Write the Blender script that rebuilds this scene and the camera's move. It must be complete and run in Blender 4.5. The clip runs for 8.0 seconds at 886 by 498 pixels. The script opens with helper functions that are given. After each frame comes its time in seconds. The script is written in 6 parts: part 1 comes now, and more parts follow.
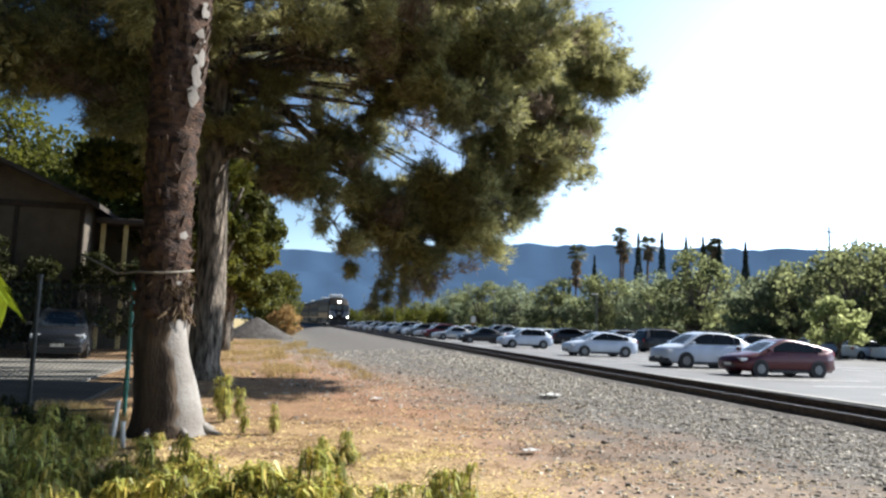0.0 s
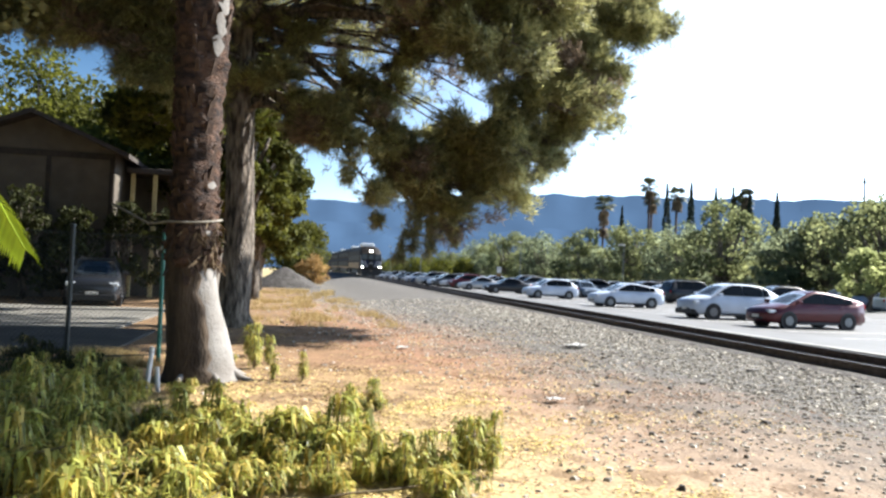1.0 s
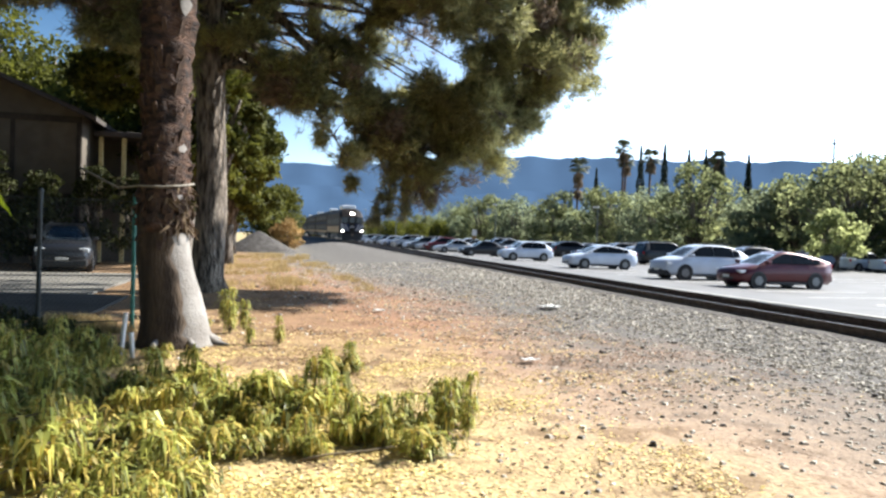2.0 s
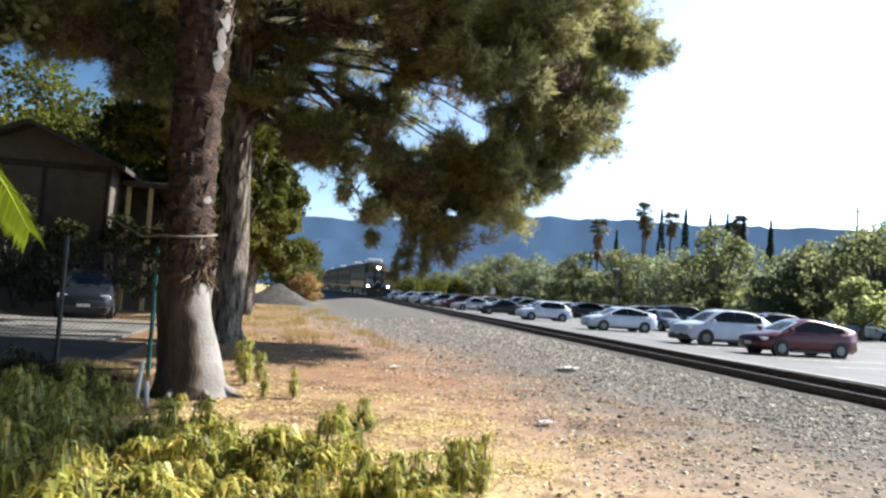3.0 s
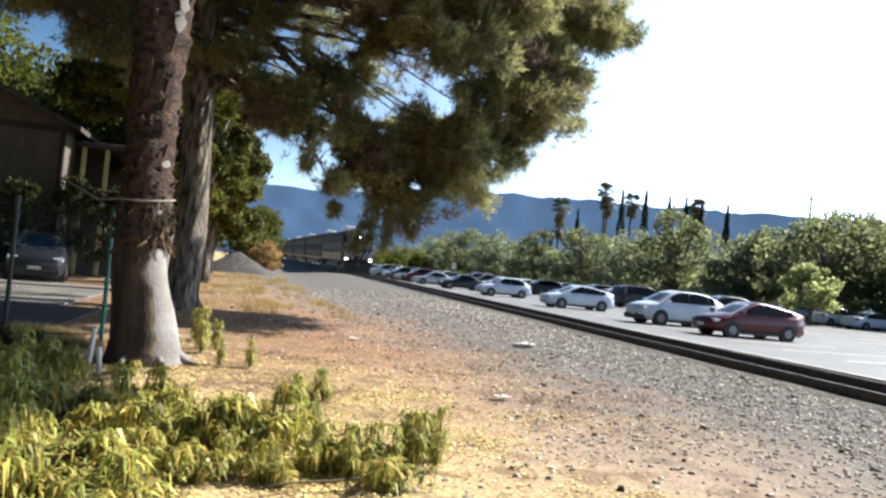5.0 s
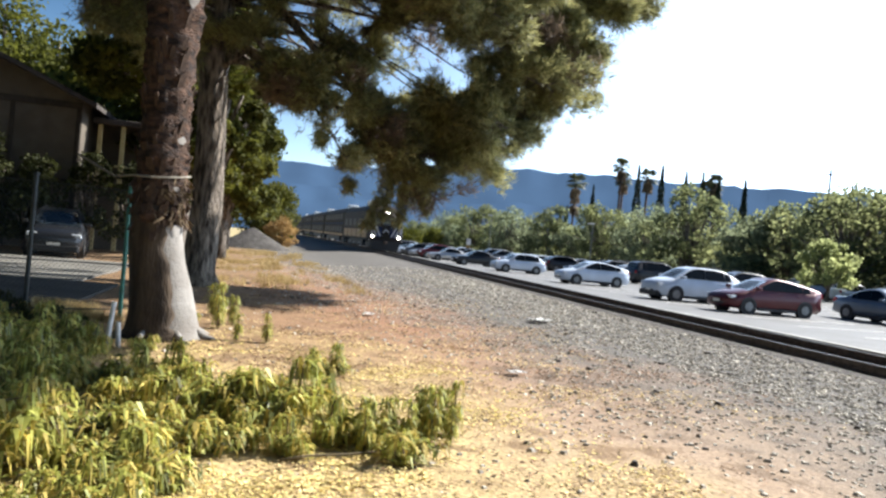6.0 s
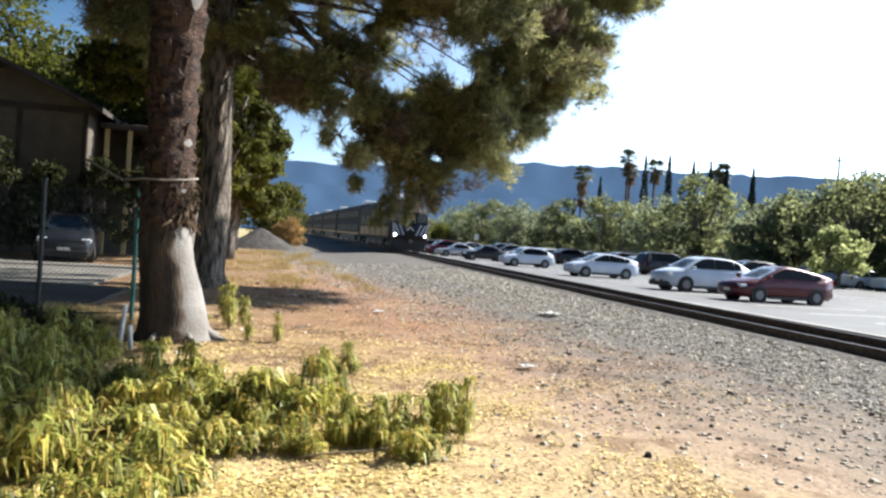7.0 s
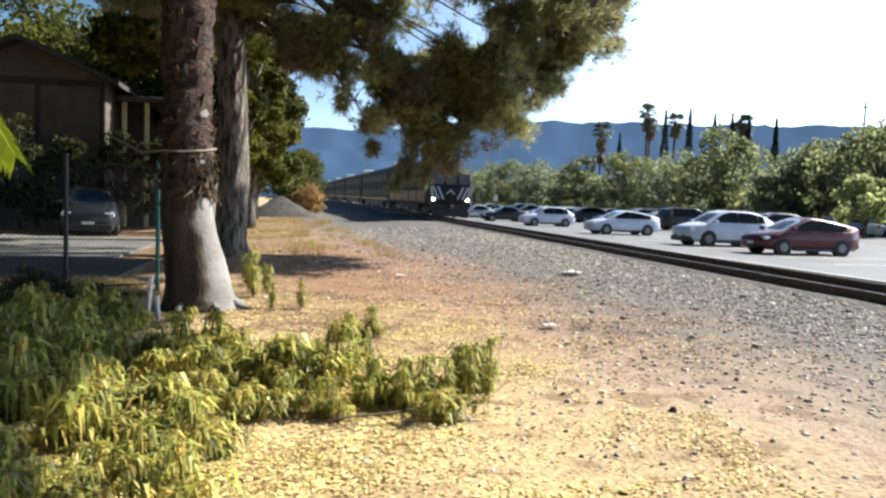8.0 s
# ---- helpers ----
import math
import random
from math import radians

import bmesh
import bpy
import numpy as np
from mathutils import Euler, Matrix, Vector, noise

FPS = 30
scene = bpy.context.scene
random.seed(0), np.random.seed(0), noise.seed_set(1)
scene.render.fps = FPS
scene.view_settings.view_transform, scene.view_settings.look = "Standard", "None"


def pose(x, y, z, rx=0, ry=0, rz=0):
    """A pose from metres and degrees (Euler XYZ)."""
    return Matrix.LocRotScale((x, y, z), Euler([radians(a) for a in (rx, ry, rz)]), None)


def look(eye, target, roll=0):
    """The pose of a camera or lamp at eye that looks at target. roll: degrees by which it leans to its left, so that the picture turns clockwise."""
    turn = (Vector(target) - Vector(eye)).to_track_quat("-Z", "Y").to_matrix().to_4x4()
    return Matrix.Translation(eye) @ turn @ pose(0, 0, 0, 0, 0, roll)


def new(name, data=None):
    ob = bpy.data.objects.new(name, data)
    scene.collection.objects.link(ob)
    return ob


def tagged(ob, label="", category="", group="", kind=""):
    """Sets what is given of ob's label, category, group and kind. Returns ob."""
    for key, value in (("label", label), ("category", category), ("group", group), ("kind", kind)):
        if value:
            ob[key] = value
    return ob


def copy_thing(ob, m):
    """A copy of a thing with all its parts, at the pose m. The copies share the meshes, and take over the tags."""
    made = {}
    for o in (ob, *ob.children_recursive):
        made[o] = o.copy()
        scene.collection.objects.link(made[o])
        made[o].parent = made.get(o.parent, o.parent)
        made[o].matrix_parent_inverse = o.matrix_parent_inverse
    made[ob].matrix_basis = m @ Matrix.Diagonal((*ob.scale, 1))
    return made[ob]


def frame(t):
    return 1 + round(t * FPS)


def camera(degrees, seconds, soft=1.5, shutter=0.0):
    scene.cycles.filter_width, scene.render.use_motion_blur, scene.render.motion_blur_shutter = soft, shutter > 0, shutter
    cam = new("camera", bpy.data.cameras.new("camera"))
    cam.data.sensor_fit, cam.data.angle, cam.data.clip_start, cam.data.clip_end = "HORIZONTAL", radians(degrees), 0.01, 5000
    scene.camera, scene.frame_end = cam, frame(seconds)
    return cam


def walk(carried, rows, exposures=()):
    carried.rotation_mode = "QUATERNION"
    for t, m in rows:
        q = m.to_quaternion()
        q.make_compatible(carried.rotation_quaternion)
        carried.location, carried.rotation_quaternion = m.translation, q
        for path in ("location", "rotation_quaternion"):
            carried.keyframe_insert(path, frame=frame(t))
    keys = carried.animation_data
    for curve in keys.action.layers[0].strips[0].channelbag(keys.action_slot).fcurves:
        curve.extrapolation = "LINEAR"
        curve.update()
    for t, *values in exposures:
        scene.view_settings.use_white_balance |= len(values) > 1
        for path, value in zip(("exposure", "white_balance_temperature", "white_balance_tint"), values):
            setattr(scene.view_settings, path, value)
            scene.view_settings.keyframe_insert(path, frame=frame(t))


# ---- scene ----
# a hand-held camera at eye height that only turns: seconds, tilt, lean, heading
cam = camera(62.26, 8.0, soft=2.5)
PATH = [
    (0, 95.90, -2.00, -14.00),
    (0.2, 95.48, -4.45, -13.48),
    (0.4, 95.25, -2.88, -9.23),
    (0.5, 94.85, -3.16, -9.22),
    (0.6, 93.74, -2.49, -9.47),
    (0.8, 92.75, -0.72, -8.15),
    (1, 91.95, -2.29, -11.98),
    (1.2, 89.10, -0.60, -14.43),
    (2.3, 89.26, -2.89, -14.11),
    (2.5, 89.71, -4.23, -15.28),
    (2.7, 92.45, -3.57, -15.66),
    (3, 93.53, -3.53, -12.47),
    (3.2, 92.84, -4.08, -13.56),
    (3.5, 92.93, -4.61, -15.06),
    (4, 92.18, -3.86, -13.59),
    (4.2, 91.94, -4.35, -14.27),
    (5.3, 91.72, -5.28, -15.55),
    (5.5, 91.61, -5.31, -14.73),
    (6, 89.76, -5.26, -14.38),
    (6.5, 89.90, -5.30, -14.44),
    (7, 89.38, -3.88, -13.75),
    (7.2, 86.87, -1.92, -11.83),
    (7.5, 86.91, -2.35, -12.81),
    (7.7, 86.31, -1.76, -12.24),
    (8, 86.37, -2.01, -12.25),
]
walk(cam, [(t, pose(0, 0, 1.6, rx, ry, rz)) for t, rx, ry, rz in PATH],
     exposures=[(0, 1.21), (0.5, 1.43), (1.0, 1.61), (2.5, 1.43), (3.0, 1.37), (3.5, 1.57), (4.0, 1.39), (5.5, 1.35), (6.5, 1.35), (7.2, 1.33), (8.0, 1.31)])

# ---- sun and sky ----
SUN_AZ, SUN_EL = 77.0, 40.0          # degrees clockwise from the track's heading, degrees up
world = bpy.data.worlds.new("sky")
scene.world = world
world.use_nodes = True
wn = world.node_tree
sky = wn.nodes.new("ShaderNodeTexSky")
sky.sky_type, sky.sun_disc = "NISHITA", False
sky.sun_elevation, sky.sun_rotation = radians(SUN_EL), radians(SUN_AZ)
sky.air_density, sky.dust_density, sky.ozone_density = 1.0, 0.7, 3.0
# the hazy bright ring round the sun
tcw = wn.nodes.new("ShaderNodeTexCoord")
dot = wn.nodes.new("ShaderNodeVectorMath")
dot.operation = "DOT_PRODUCT"
_a, _e = radians(SUN_AZ), radians(SUN_EL)
dot.inputs[1].default_value = (math.sin(_a) * math.cos(_e), math.cos(_a) * math.cos(_e), math.sin(_e))
wn.links.new(tcw.outputs["Generated"], dot.inputs[0])
clampn = wn.nodes.new("ShaderNodeMath")
clampn.operation = "MAXIMUM"
clampn.inputs[1].default_value = 0.0
wn.links.new(dot.outputs["Value"], clampn.inputs[0])
powr = wn.nodes.new("ShaderNodeMath")
powr.operation = "POWER"
powr.inputs[1].default_value = 3.2
wn.links.new(clampn.outputs[0], powr.inputs[0])
halo = wn.nodes.new("ShaderNodeMix")
halo.data_type, halo.blend_type, halo.clamp_factor = "RGBA", "ADD", False
halo.inputs["Factor"].default_value = 1.0
tint = wn.nodes.new("ShaderNodeVectorMath")
tint.operation = "SCALE"
tint.inputs[0].default_value = (138.0, 174.0, 226.0)
# haze is thickest low down
sepw = wn.nodes.new("ShaderNodeSeparateXYZ")
wn.links.new(tcw.outputs["Generated"], sepw.inputs[0])
low = wn.nodes.new("ShaderNodeMath")
low.operation, low.use_clamp = "SUBTRACT", True
low.inputs[0].default_value = 1.0
wn.links.new(sepw.outputs["Z"], low.inputs[1])
lowp = wn.nodes.new("ShaderNodeMath")
lowp.operation = "POWER"
lowp.inputs[1].default_value = 2.5
wn.links.new(low.outputs[0], lowp.inputs[0])
hazy = wn.nodes.new("ShaderNodeMath")
hazy.operation = "MULTIPLY"
wn.links.new(powr.outputs[0], hazy.inputs[0])
wn.links.new(lowp.outputs[0], hazy.inputs[1])
wn.links.new(hazy.outputs[0], tint.inputs["Scale"])
vivid = wn.nodes.new("ShaderNodeHueSaturation")
vivid.inputs["Saturation"].default_value, vivid.inputs["Hue"].default_value = 1.7, 0.507
vivid.inputs["Value"].default_value = 1.1
wn.links.new(sky.outputs[0], vivid.inputs["Color"])
wn.links.new(vivid.outputs[0], halo.inputs["A"])
wn.links.new(tint.outputs[0], halo.inputs["B"])
# pale haze all along the horizon
rim = wn.nodes.new("ShaderNodeMath")
rim.operation = "POWER"
rim.inputs[1].default_value = 8.0
wn.links.new(low.outputs[0], rim.inputs[0])
pale = wn.nodes.new("ShaderNodeVectorMath")
pale.operation = "SCALE"
pale.inputs[0].default_value = (20.0, 27.0, 34.0)
wn.links.new(rim.outputs[0], pale.inputs["Scale"])
rimmed = wn.nodes.new("ShaderNodeMix")
rimmed.data_type, rimmed.blend_type, rimmed.clamp_factor = "RGBA", "ADD", False
rimmed.inputs["Factor"].default_value = 1.0
wn.links.new(halo.outputs["Result"], rimmed.inputs["A"])
wn.links.new(pale.outputs[0], rimmed.inputs["B"])
wn.links.new(rimmed.outputs["Result"], wn.nodes["Background"].inputs[0])
wn.nodes["Background"].inputs[1].default_value = 0.024
sun = new("sun", bpy.data.lights.new("sun", "SUN"))
sun.data.energy, sun.data.angle, sun.data.color = 5.0, radians(0.55), (1.0, 0.975, 0.925)
sun.matrix_basis = look((math.sin(_a) * math.cos(_e) * 60, math.cos(_a) * math.cos(_e) * 60, math.sin(_e) * 60), (0, 0, 0))


# ---- materials ----
def mat(name, c1, c2=None, rough=0.8, metal=0.0, scale=6.0, fine=60.0, bump=0.3, spec=0.4, coat=0.0, rand=0.0, trans=0.0, dist=0.02, stretch=1.0):
    """Two colours mixed by coarse and fine noise in object space, with fine relief."""
    m = bpy.data.materials.new(name)
    m.use_nodes = True
    nt, b = m.node_tree, m.node_tree.nodes["Principled BSDF"]
    c2 = c2 or tuple(v * 0.72 for v in c1)
    tc = nt.nodes.new("ShaderNodeTexCoord")
    n1 = nt.nodes.new("ShaderNodeTexNoise")
    n1.inputs["Scale"].default_value, n1.inputs["Detail"].default_value = scale, 6
    n2 = nt.nodes.new("ShaderNodeTexNoise")
    n2.inputs["Scale"].default_value, n2.inputs["Detail"].default_value = fine, 4
    mp = nt.nodes.new("ShaderNodeMapping")
    mp.inputs["Scale"].default_value = (1, 1, stretch)
    nt.links.new(tc.outputs["Object"], mp.inputs["Vector"])
    for n in (n1, n2):
        nt.links.new(mp.outputs["Vector"], n.inputs["Vector"])
    mix = nt.nodes.new("ShaderNodeMix")
    mix.data_type = "RGBA"
    mix.inputs["A"].default_value, mix.inputs["B"].default_value = (*c1, 1), (*c2, 1)
    add = nt.nodes.new("ShaderNodeMath")
    add.operation = "MULTIPLY_ADD"
    add.inputs[1].default_value = 0.45
    nt.links.new(n2.outputs["Fac"], add.inputs[0])
    sc = nt.nodes.new("ShaderNodeMapRange")
    sc.inputs["From Min"].default_value, sc.inputs["From Max"].default_value = 0.35, 0.65
    sc.inputs["To Min"].default_value, sc.inputs["To Max"].default_value = -0.22, 0.78
    nt.links.new(n1.outputs["Fac"], sc.inputs["Value"])
    nt.links.new(sc.outputs["Result"], add.inputs[2])
    add.use_clamp = True
    nt.links.new(add.outputs[0], mix.inputs["Factor"])
    col = mix.outputs["Result"]
    if rand:
        info = nt.nodes.new("ShaderNodeNewGeometry")
        hs = nt.nodes.new("ShaderNodeHueSaturation")
        mr = nt.nodes.new("ShaderNodeMapRange")
        mr.inputs["To Min"].default_value, mr.inputs["To Max"].default_value = 1 - rand, 1 + rand
        nt.links.new(info.outputs["Random Per Island"], mr.inputs["Value"])
        nt.links.new(mr.outputs["Result"], hs.inputs["Value"])
        nt.links.new(col, hs.inputs["Color"])
        col = hs.outputs["Color"]
    nt.links.new(col, b.inputs["Base Color"])
    b.inputs["Roughness"].default_value, b.inputs["Metallic"].default_value = rough, metal
    b.inputs["Specular IOR Level"].default_value, b.inputs["Coat Weight"].default_value = spec, coat
    if bump:
        bp = nt.nodes.new("ShaderNodeBump")
        bp.inputs["Strength"].default_value, bp.inputs["Distance"].default_value = bump, dist
        nt.links.new(n2.outputs["Fac"], bp.inputs["Height"])
        nt.links.new(bp.outputs["Normal"], b.inputs["Normal"])
    if trans:
        t = nt.nodes.new("ShaderNodeBsdfTranslucent")
        ms = nt.nodes.new("ShaderNodeMixShader")
        ms.inputs[0].default_value = trans
        nt.links.new(col, t.inputs["Color"])
        nt.links.new(b.outputs[0], ms.inputs[1])
        nt.links.new(t.outputs[0], ms.inputs[2])
        nt.links.new(ms.outputs[0], nt.nodes["Material Output"].inputs["Surface"])
    return m


def glow(name, c, strength):
    m = bpy.data.materials.new(name)
    m.use_nodes = True
    b = m.node_tree.nodes["Principled BSDF"]
    b.inputs["Base Color"].default_value = (*c, 1)
    b.inputs["Emission Color"].default_value, b.inputs["Emission Strength"].default_value = (*c, 1), strength
    return m


def glass_mat(name, c, rough=0.04):
    m = bpy.data.materials.new(name)
    m.use_nodes = True
    b = m.node_tree.nodes["Principled BSDF"]
    b.inputs["Base Color"].default_value, b.inputs["Roughness"].default_value = (*c, 1), rough
    b.inputs["Specular IOR Level"].default_value = 0.3
    return m


def ground_mat():
    """Tan dirt near the path, reddish in the middle, grey gravel towards the track, straw-coloured litter close by."""
    m = bpy.data.materials.new("dirt_and_gravel")
    m.use_nodes = True
    nt, b = m.node_tree, m.node_tree.nodes["Principled BSDF"]
    tc = nt.nodes.new("ShaderNodeTexCoord")
    sep = nt.nodes.new("ShaderNodeSeparateXYZ")
    nt.links.new(tc.outputs["Object"], sep.inputs[0])

    def tex(kind, scale, detail=6):
        n = nt.nodes.new(kind)
        n.inputs["Scale"].default_value = scale
        if kind == "ShaderNodeTexNoise":
            n.inputs["Detail"].default_value = detail
        nt.links.new(tc.outputs["Object"], n.inputs["Vector"])
        return n

    def math_(op, a, c, clamp=False):
        n = nt.nodes.new("ShaderNodeMath")
        n.operation, n.use_clamp = op, clamp
        for i, v in enumerate((a, c)):
            if isinstance(v, (int, float)):
                n.inputs[i].default_value = v
            else:
                nt.links.new(v, n.inputs[i])
        return n.outputs[0]

    def mixc(f, a, c):
        n = nt.nodes.new("ShaderNodeMix")
        n.data_type = "RGBA"
        nt.links.new(f, n.inputs["Factor"])
        for k, v in (("A", a), ("B", c)):
            if isinstance(v, tuple):
                n.inputs[k].default_value = (*v, 1)
            else:
                nt.links.new(v, n.inputs[k])
        return n.outputs["Result"]

    def span(v, lo, hi):
        n = nt.nodes.new("ShaderNodeMapRange")
        n.inputs["From Min"].default_value, n.inputs["From Max"].default_value = lo, hi
        nt.links.new(v, n.inputs["Value"])
        return n.outputs["Result"]

    big, mid, fine = tex("ShaderNodeTexNoise", 0.35), tex("ShaderNodeTexNoise", 2.2), tex("ShaderNodeTexNoise", 24, 8)
    vor = tex("ShaderNodeTexVoronoi", 17)
    vor2 = tex("ShaderNodeTexVoronoi", 42)
    xw = math_("ADD", sep.outputs["X"], math_("MULTIPLY", math_("SUBTRACT", big.outputs["Fac"], 0.5), 5.0))
    # the gravel begins nearer the camera's path farther up the line
    xg = math_("ADD", xw, math_("MULTIPLY", sep.outputs["Y"], 0.10))
    dirt = mixc(span(mid.outputs["Fac"], 0.35, 0.65), (0.26, 0.165, 0.088), (0.16, 0.10, 0.055))
    red = mixc(span(fine.outputs["Fac"], 0.35, 0.7), (0.31, 0.175, 0.105), (0.195, 0.105, 0.063))
    straw = mixc(span(fine.outputs["Fac"], 0.4, 0.62), (0.52, 0.395, 0.185), (0.35, 0.255, 0.13))
    straw = mixc(span(xw, 1.0, 3.6), straw, mixc(span(fine.outputs["Fac"], 0.4, 0.65), (0.36, 0.265, 0.18), (0.24, 0.17, 0.118)))
    grav = mixc(vor.outputs["Color"], (0.22, 0.2, 0.174), (0.36, 0.33, 0.285))
    grav = mixc(span(vor2.outputs["Distance"], 0.15, 0.5), grav, (0.085, 0.078, 0.07))
    yw = math_("ADD", sep.outputs["Y"], math_("MULTIPLY", math_("SUBTRACT", mid.outputs["Fac"], 0.5), 6.0))
    c = mixc(span(yw, 5.5, 13.0), straw, mixc(span(xw, -0.5, 2.5), dirt, red))
    patch = math_("MULTIPLY", span(mid.outputs["Fac"], 0.52, 0.62), 0.7)
    c = mixc(patch, c, dirt)
    gmask = span(math_("ADD", xg, math_("MULTIPLY", math_("SUBTRACT", mid.outputs["Fac"], 0.5), 3.0)), 4.2, 7.4)
    c = mixc(gmask, c, grav)
    far = span(sep.outputs["Y"], 55, 120)
    c = mixc(math_("MULTIPLY", far, span(math_("MULTIPLY", sep.outputs["X"], -1.0), -5.0, -1.0)), c, (0.36, 0.29, 0.15))
    nt.links.new(c, b.inputs["Base Color"])
    b.inputs["Roughness"].default_value, b.inputs["Specular IOR Level"].default_value = 0.95, 0.2
    bp = nt.nodes.new("ShaderNodeBump")
    bp.inputs["Strength"].default_value, bp.inputs["Distance"].default_value = 0.7, 0.028
    h = math_("ADD", math_("MULTIPLY", vor.outputs["Distance"], -0.25), math_("ADD", fine.outputs["Fac"], mid.outputs["Fac"]))
    nt.links.new(h, bp.inputs["Height"])
    nt.links.new(bp.outputs["Normal"], b.inputs["Normal"])
    return m


M_GROUND = ground_mat()
M_ASPHALT = mat("worn_asphalt", (0.19, 0.187, 0.182), (0.14, 0.138, 0.134), rough=0.7, scale=0.5, fine=45, bump=0.25, spec=0.25)
# near-black colour that paints the garden shade behind the fence
M_YARDSHADE = mat("dark_yard_shade", (0.06, 0.058, 0.055), (0.035, 0.034, 0.033), rough=0.85, scale=0.7, fine=40, bump=0.3, spec=0.15)
M_SHEATH = mat("shade_dark_palm_skin", (0.09, 0.063, 0.041), (0.036, 0.025, 0.017), rough=0.95, scale=6, fine=30, bump=0.6, dist=0.04, stretch=0.3)
M_CONCRETE = mat("concrete", (0.36, 0.345, 0.315), (0.27, 0.258, 0.235), rough=0.85, scale=1.2, fine=30)
# a darker concrete for the driveway, its shade mixed into the colour
M_DRIVE = mat("shade_dimmed_concrete", (0.17, 0.16, 0.137), (0.115, 0.108, 0.094), rough=0.9, scale=0.8, fine=25)
M_PAINT = mat("road_paint", (0.75, 0.74, 0.70), (0.55, 0.54, 0.5), rough=0.7, scale=4, fine=40, bump=0.1)
M_BALLAST = mat("dark_ballast_stone", (0.16, 0.145, 0.13), (0.06, 0.054, 0.048), rough=0.95, scale=9, fine=30, bump=1.0, dist=0.06)
M_STEEL = mat("rusty_rail_steel", (0.15, 0.112, 0.09), (0.085, 0.063, 0.052), rough=0.75, metal=0.3, scale=8, fine=70)
M_POLISH = mat("polished_rail_head", (0.15, 0.135, 0.125), (0.10, 0.09, 0.083), rough=0.5, metal=0.6, scale=3, fine=90, bump=0.05)
M_TIE = mat("creosoted_wood", (0.075, 0.06, 0.048), (0.04, 0.032, 0.027), rough=0.9, scale=5, fine=40, bump=0.6)
M_PALMBARK = mat("palm_bark", (0.12, 0.066, 0.042), (0.017, 0.011, 0.009), rough=0.95, scale=5, fine=18, bump=1.0, dist=0.1, stretch=2.4)
M_PALMBASE = mat("smooth_palm_bark", (0.25, 0.232, 0.208), (0.165, 0.147, 0.128), rough=0.9, scale=3, fine=22, bump=0.5, dist=0.03)
M_BOOT = mat("dry_leaf_base", (0.105, 0.062, 0.039), (0.036, 0.022, 0.015), rough=0.9, scale=9, fine=40, bump=0.6, rand=0.35)
M_PINEBARK = mat("pine_bark", (0.3, 0.25, 0.2), (0.03, 0.024, 0.019), rough=0.95, scale=9, fine=26, bump=1.0, dist=0.12, stretch=0.24)
M_NEEDLE = mat("pine_needles", (0.42, 0.4, 0.17), (0.17, 0.17, 0.08), rough=0.5, scale=0.9, fine=8, bump=0, rand=0.5, trans=0.55, spec=0.35)
M_NEEDLE_DRY = mat("dry_pine_needles", (0.27, 0.2, 0.135), (0.14, 0.105, 0.075), rough=0.7, scale=0.6, fine=8, bump=0, rand=0.4, trans=0.45)
M_LEAF_A = mat("oak_leaves", (0.15, 0.15, 0.028), (0.04, 0.047, 0.012), rough=0.65, scale=0.35, fine=3, bump=0, rand=0.5, trans=0.38, spec=0.15)
# olive and grey-green leaves coloured paler in place of haze over far trees
M_LEAF_B = mat("olive_leaves", (0.255, 0.268, 0.12), (0.105, 0.122, 0.058), rough=0.7, scale=0.35, fine=3, bump=0, rand=0.45, trans=0.75, spec=0.12)
M_LEAF_C = mat("grey_green_leaves", (0.28, 0.31, 0.18), (0.125, 0.15, 0.09), rough=0.7, scale=0.35, fine=3, bump=0, rand=0.45, trans=0.75, spec=0.12)
# leaf colour taken very dark to stand in for deep shade
M_SHADELEAF = mat("shade_darkened_leaves", (0.06, 0.065, 0.02), (0.022, 0.027, 0.009), rough=0.65, scale=1.5, fine=8, bump=0, rand=0.5, trans=0.25, spec=0.15)
M_LEAF_Y = mat("sunlit_yellow_green_leaves", (0.15, 0.155, 0.024), (0.05, 0.058, 0.013), rough=0.65, scale=0.5, fine=4, bump=0, rand=0.4, trans=0.5, spec=0.15)
# leaf colour lifted to stand in for sun on one tree
M_LEAF_L = mat("pale_lit_leaves", (0.40, 0.43, 0.19), (0.20, 0.23, 0.10), rough=0.65, scale=0.4, fine=4, bump=0, rand=0.4, trans=0.75, spec=0.12)
M_CYPRESS = mat("cypress_leaves", (0.04, 0.055, 0.03), (0.018, 0.028, 0.018), rough=0.7, scale=0.6, fine=4, bump=0, rand=0.35, trans=0.12)
M_FROND = mat("palm_fronds", (0.12, 0.13, 0.06), (0.06, 0.07, 0.035), rough=0.6, scale=0.6, fine=4, bump=0, rand=0.35, trans=0.2)
M_SKIRT = mat("dead_palm_skirt", (0.26, 0.185, 0.105), (0.14, 0.095, 0.055), rough=0.9, scale=0.8, fine=4, bump=0, rand=0.3, trans=0.15)
M_WEED = mat("weed_leaves", (0.42, 0.41, 0.09), (0.15, 0.17, 0.04), rough=0.5, scale=2, fine=14, bump=0, rand=0.65, trans=0.35)
M_WEED_Y = mat("yellowing_leaves", (0.55, 0.44, 0.10), (0.34, 0.25, 0.06), rough=0.6, scale=2, fine=14, bump=0, rand=0.35, trans=0.35)
M_STEM = mat("plant_stem", (0.16, 0.12, 0.06), (0.09, 0.065, 0.035), rough=0.8, scale=6, fine=40, bump=0.3)
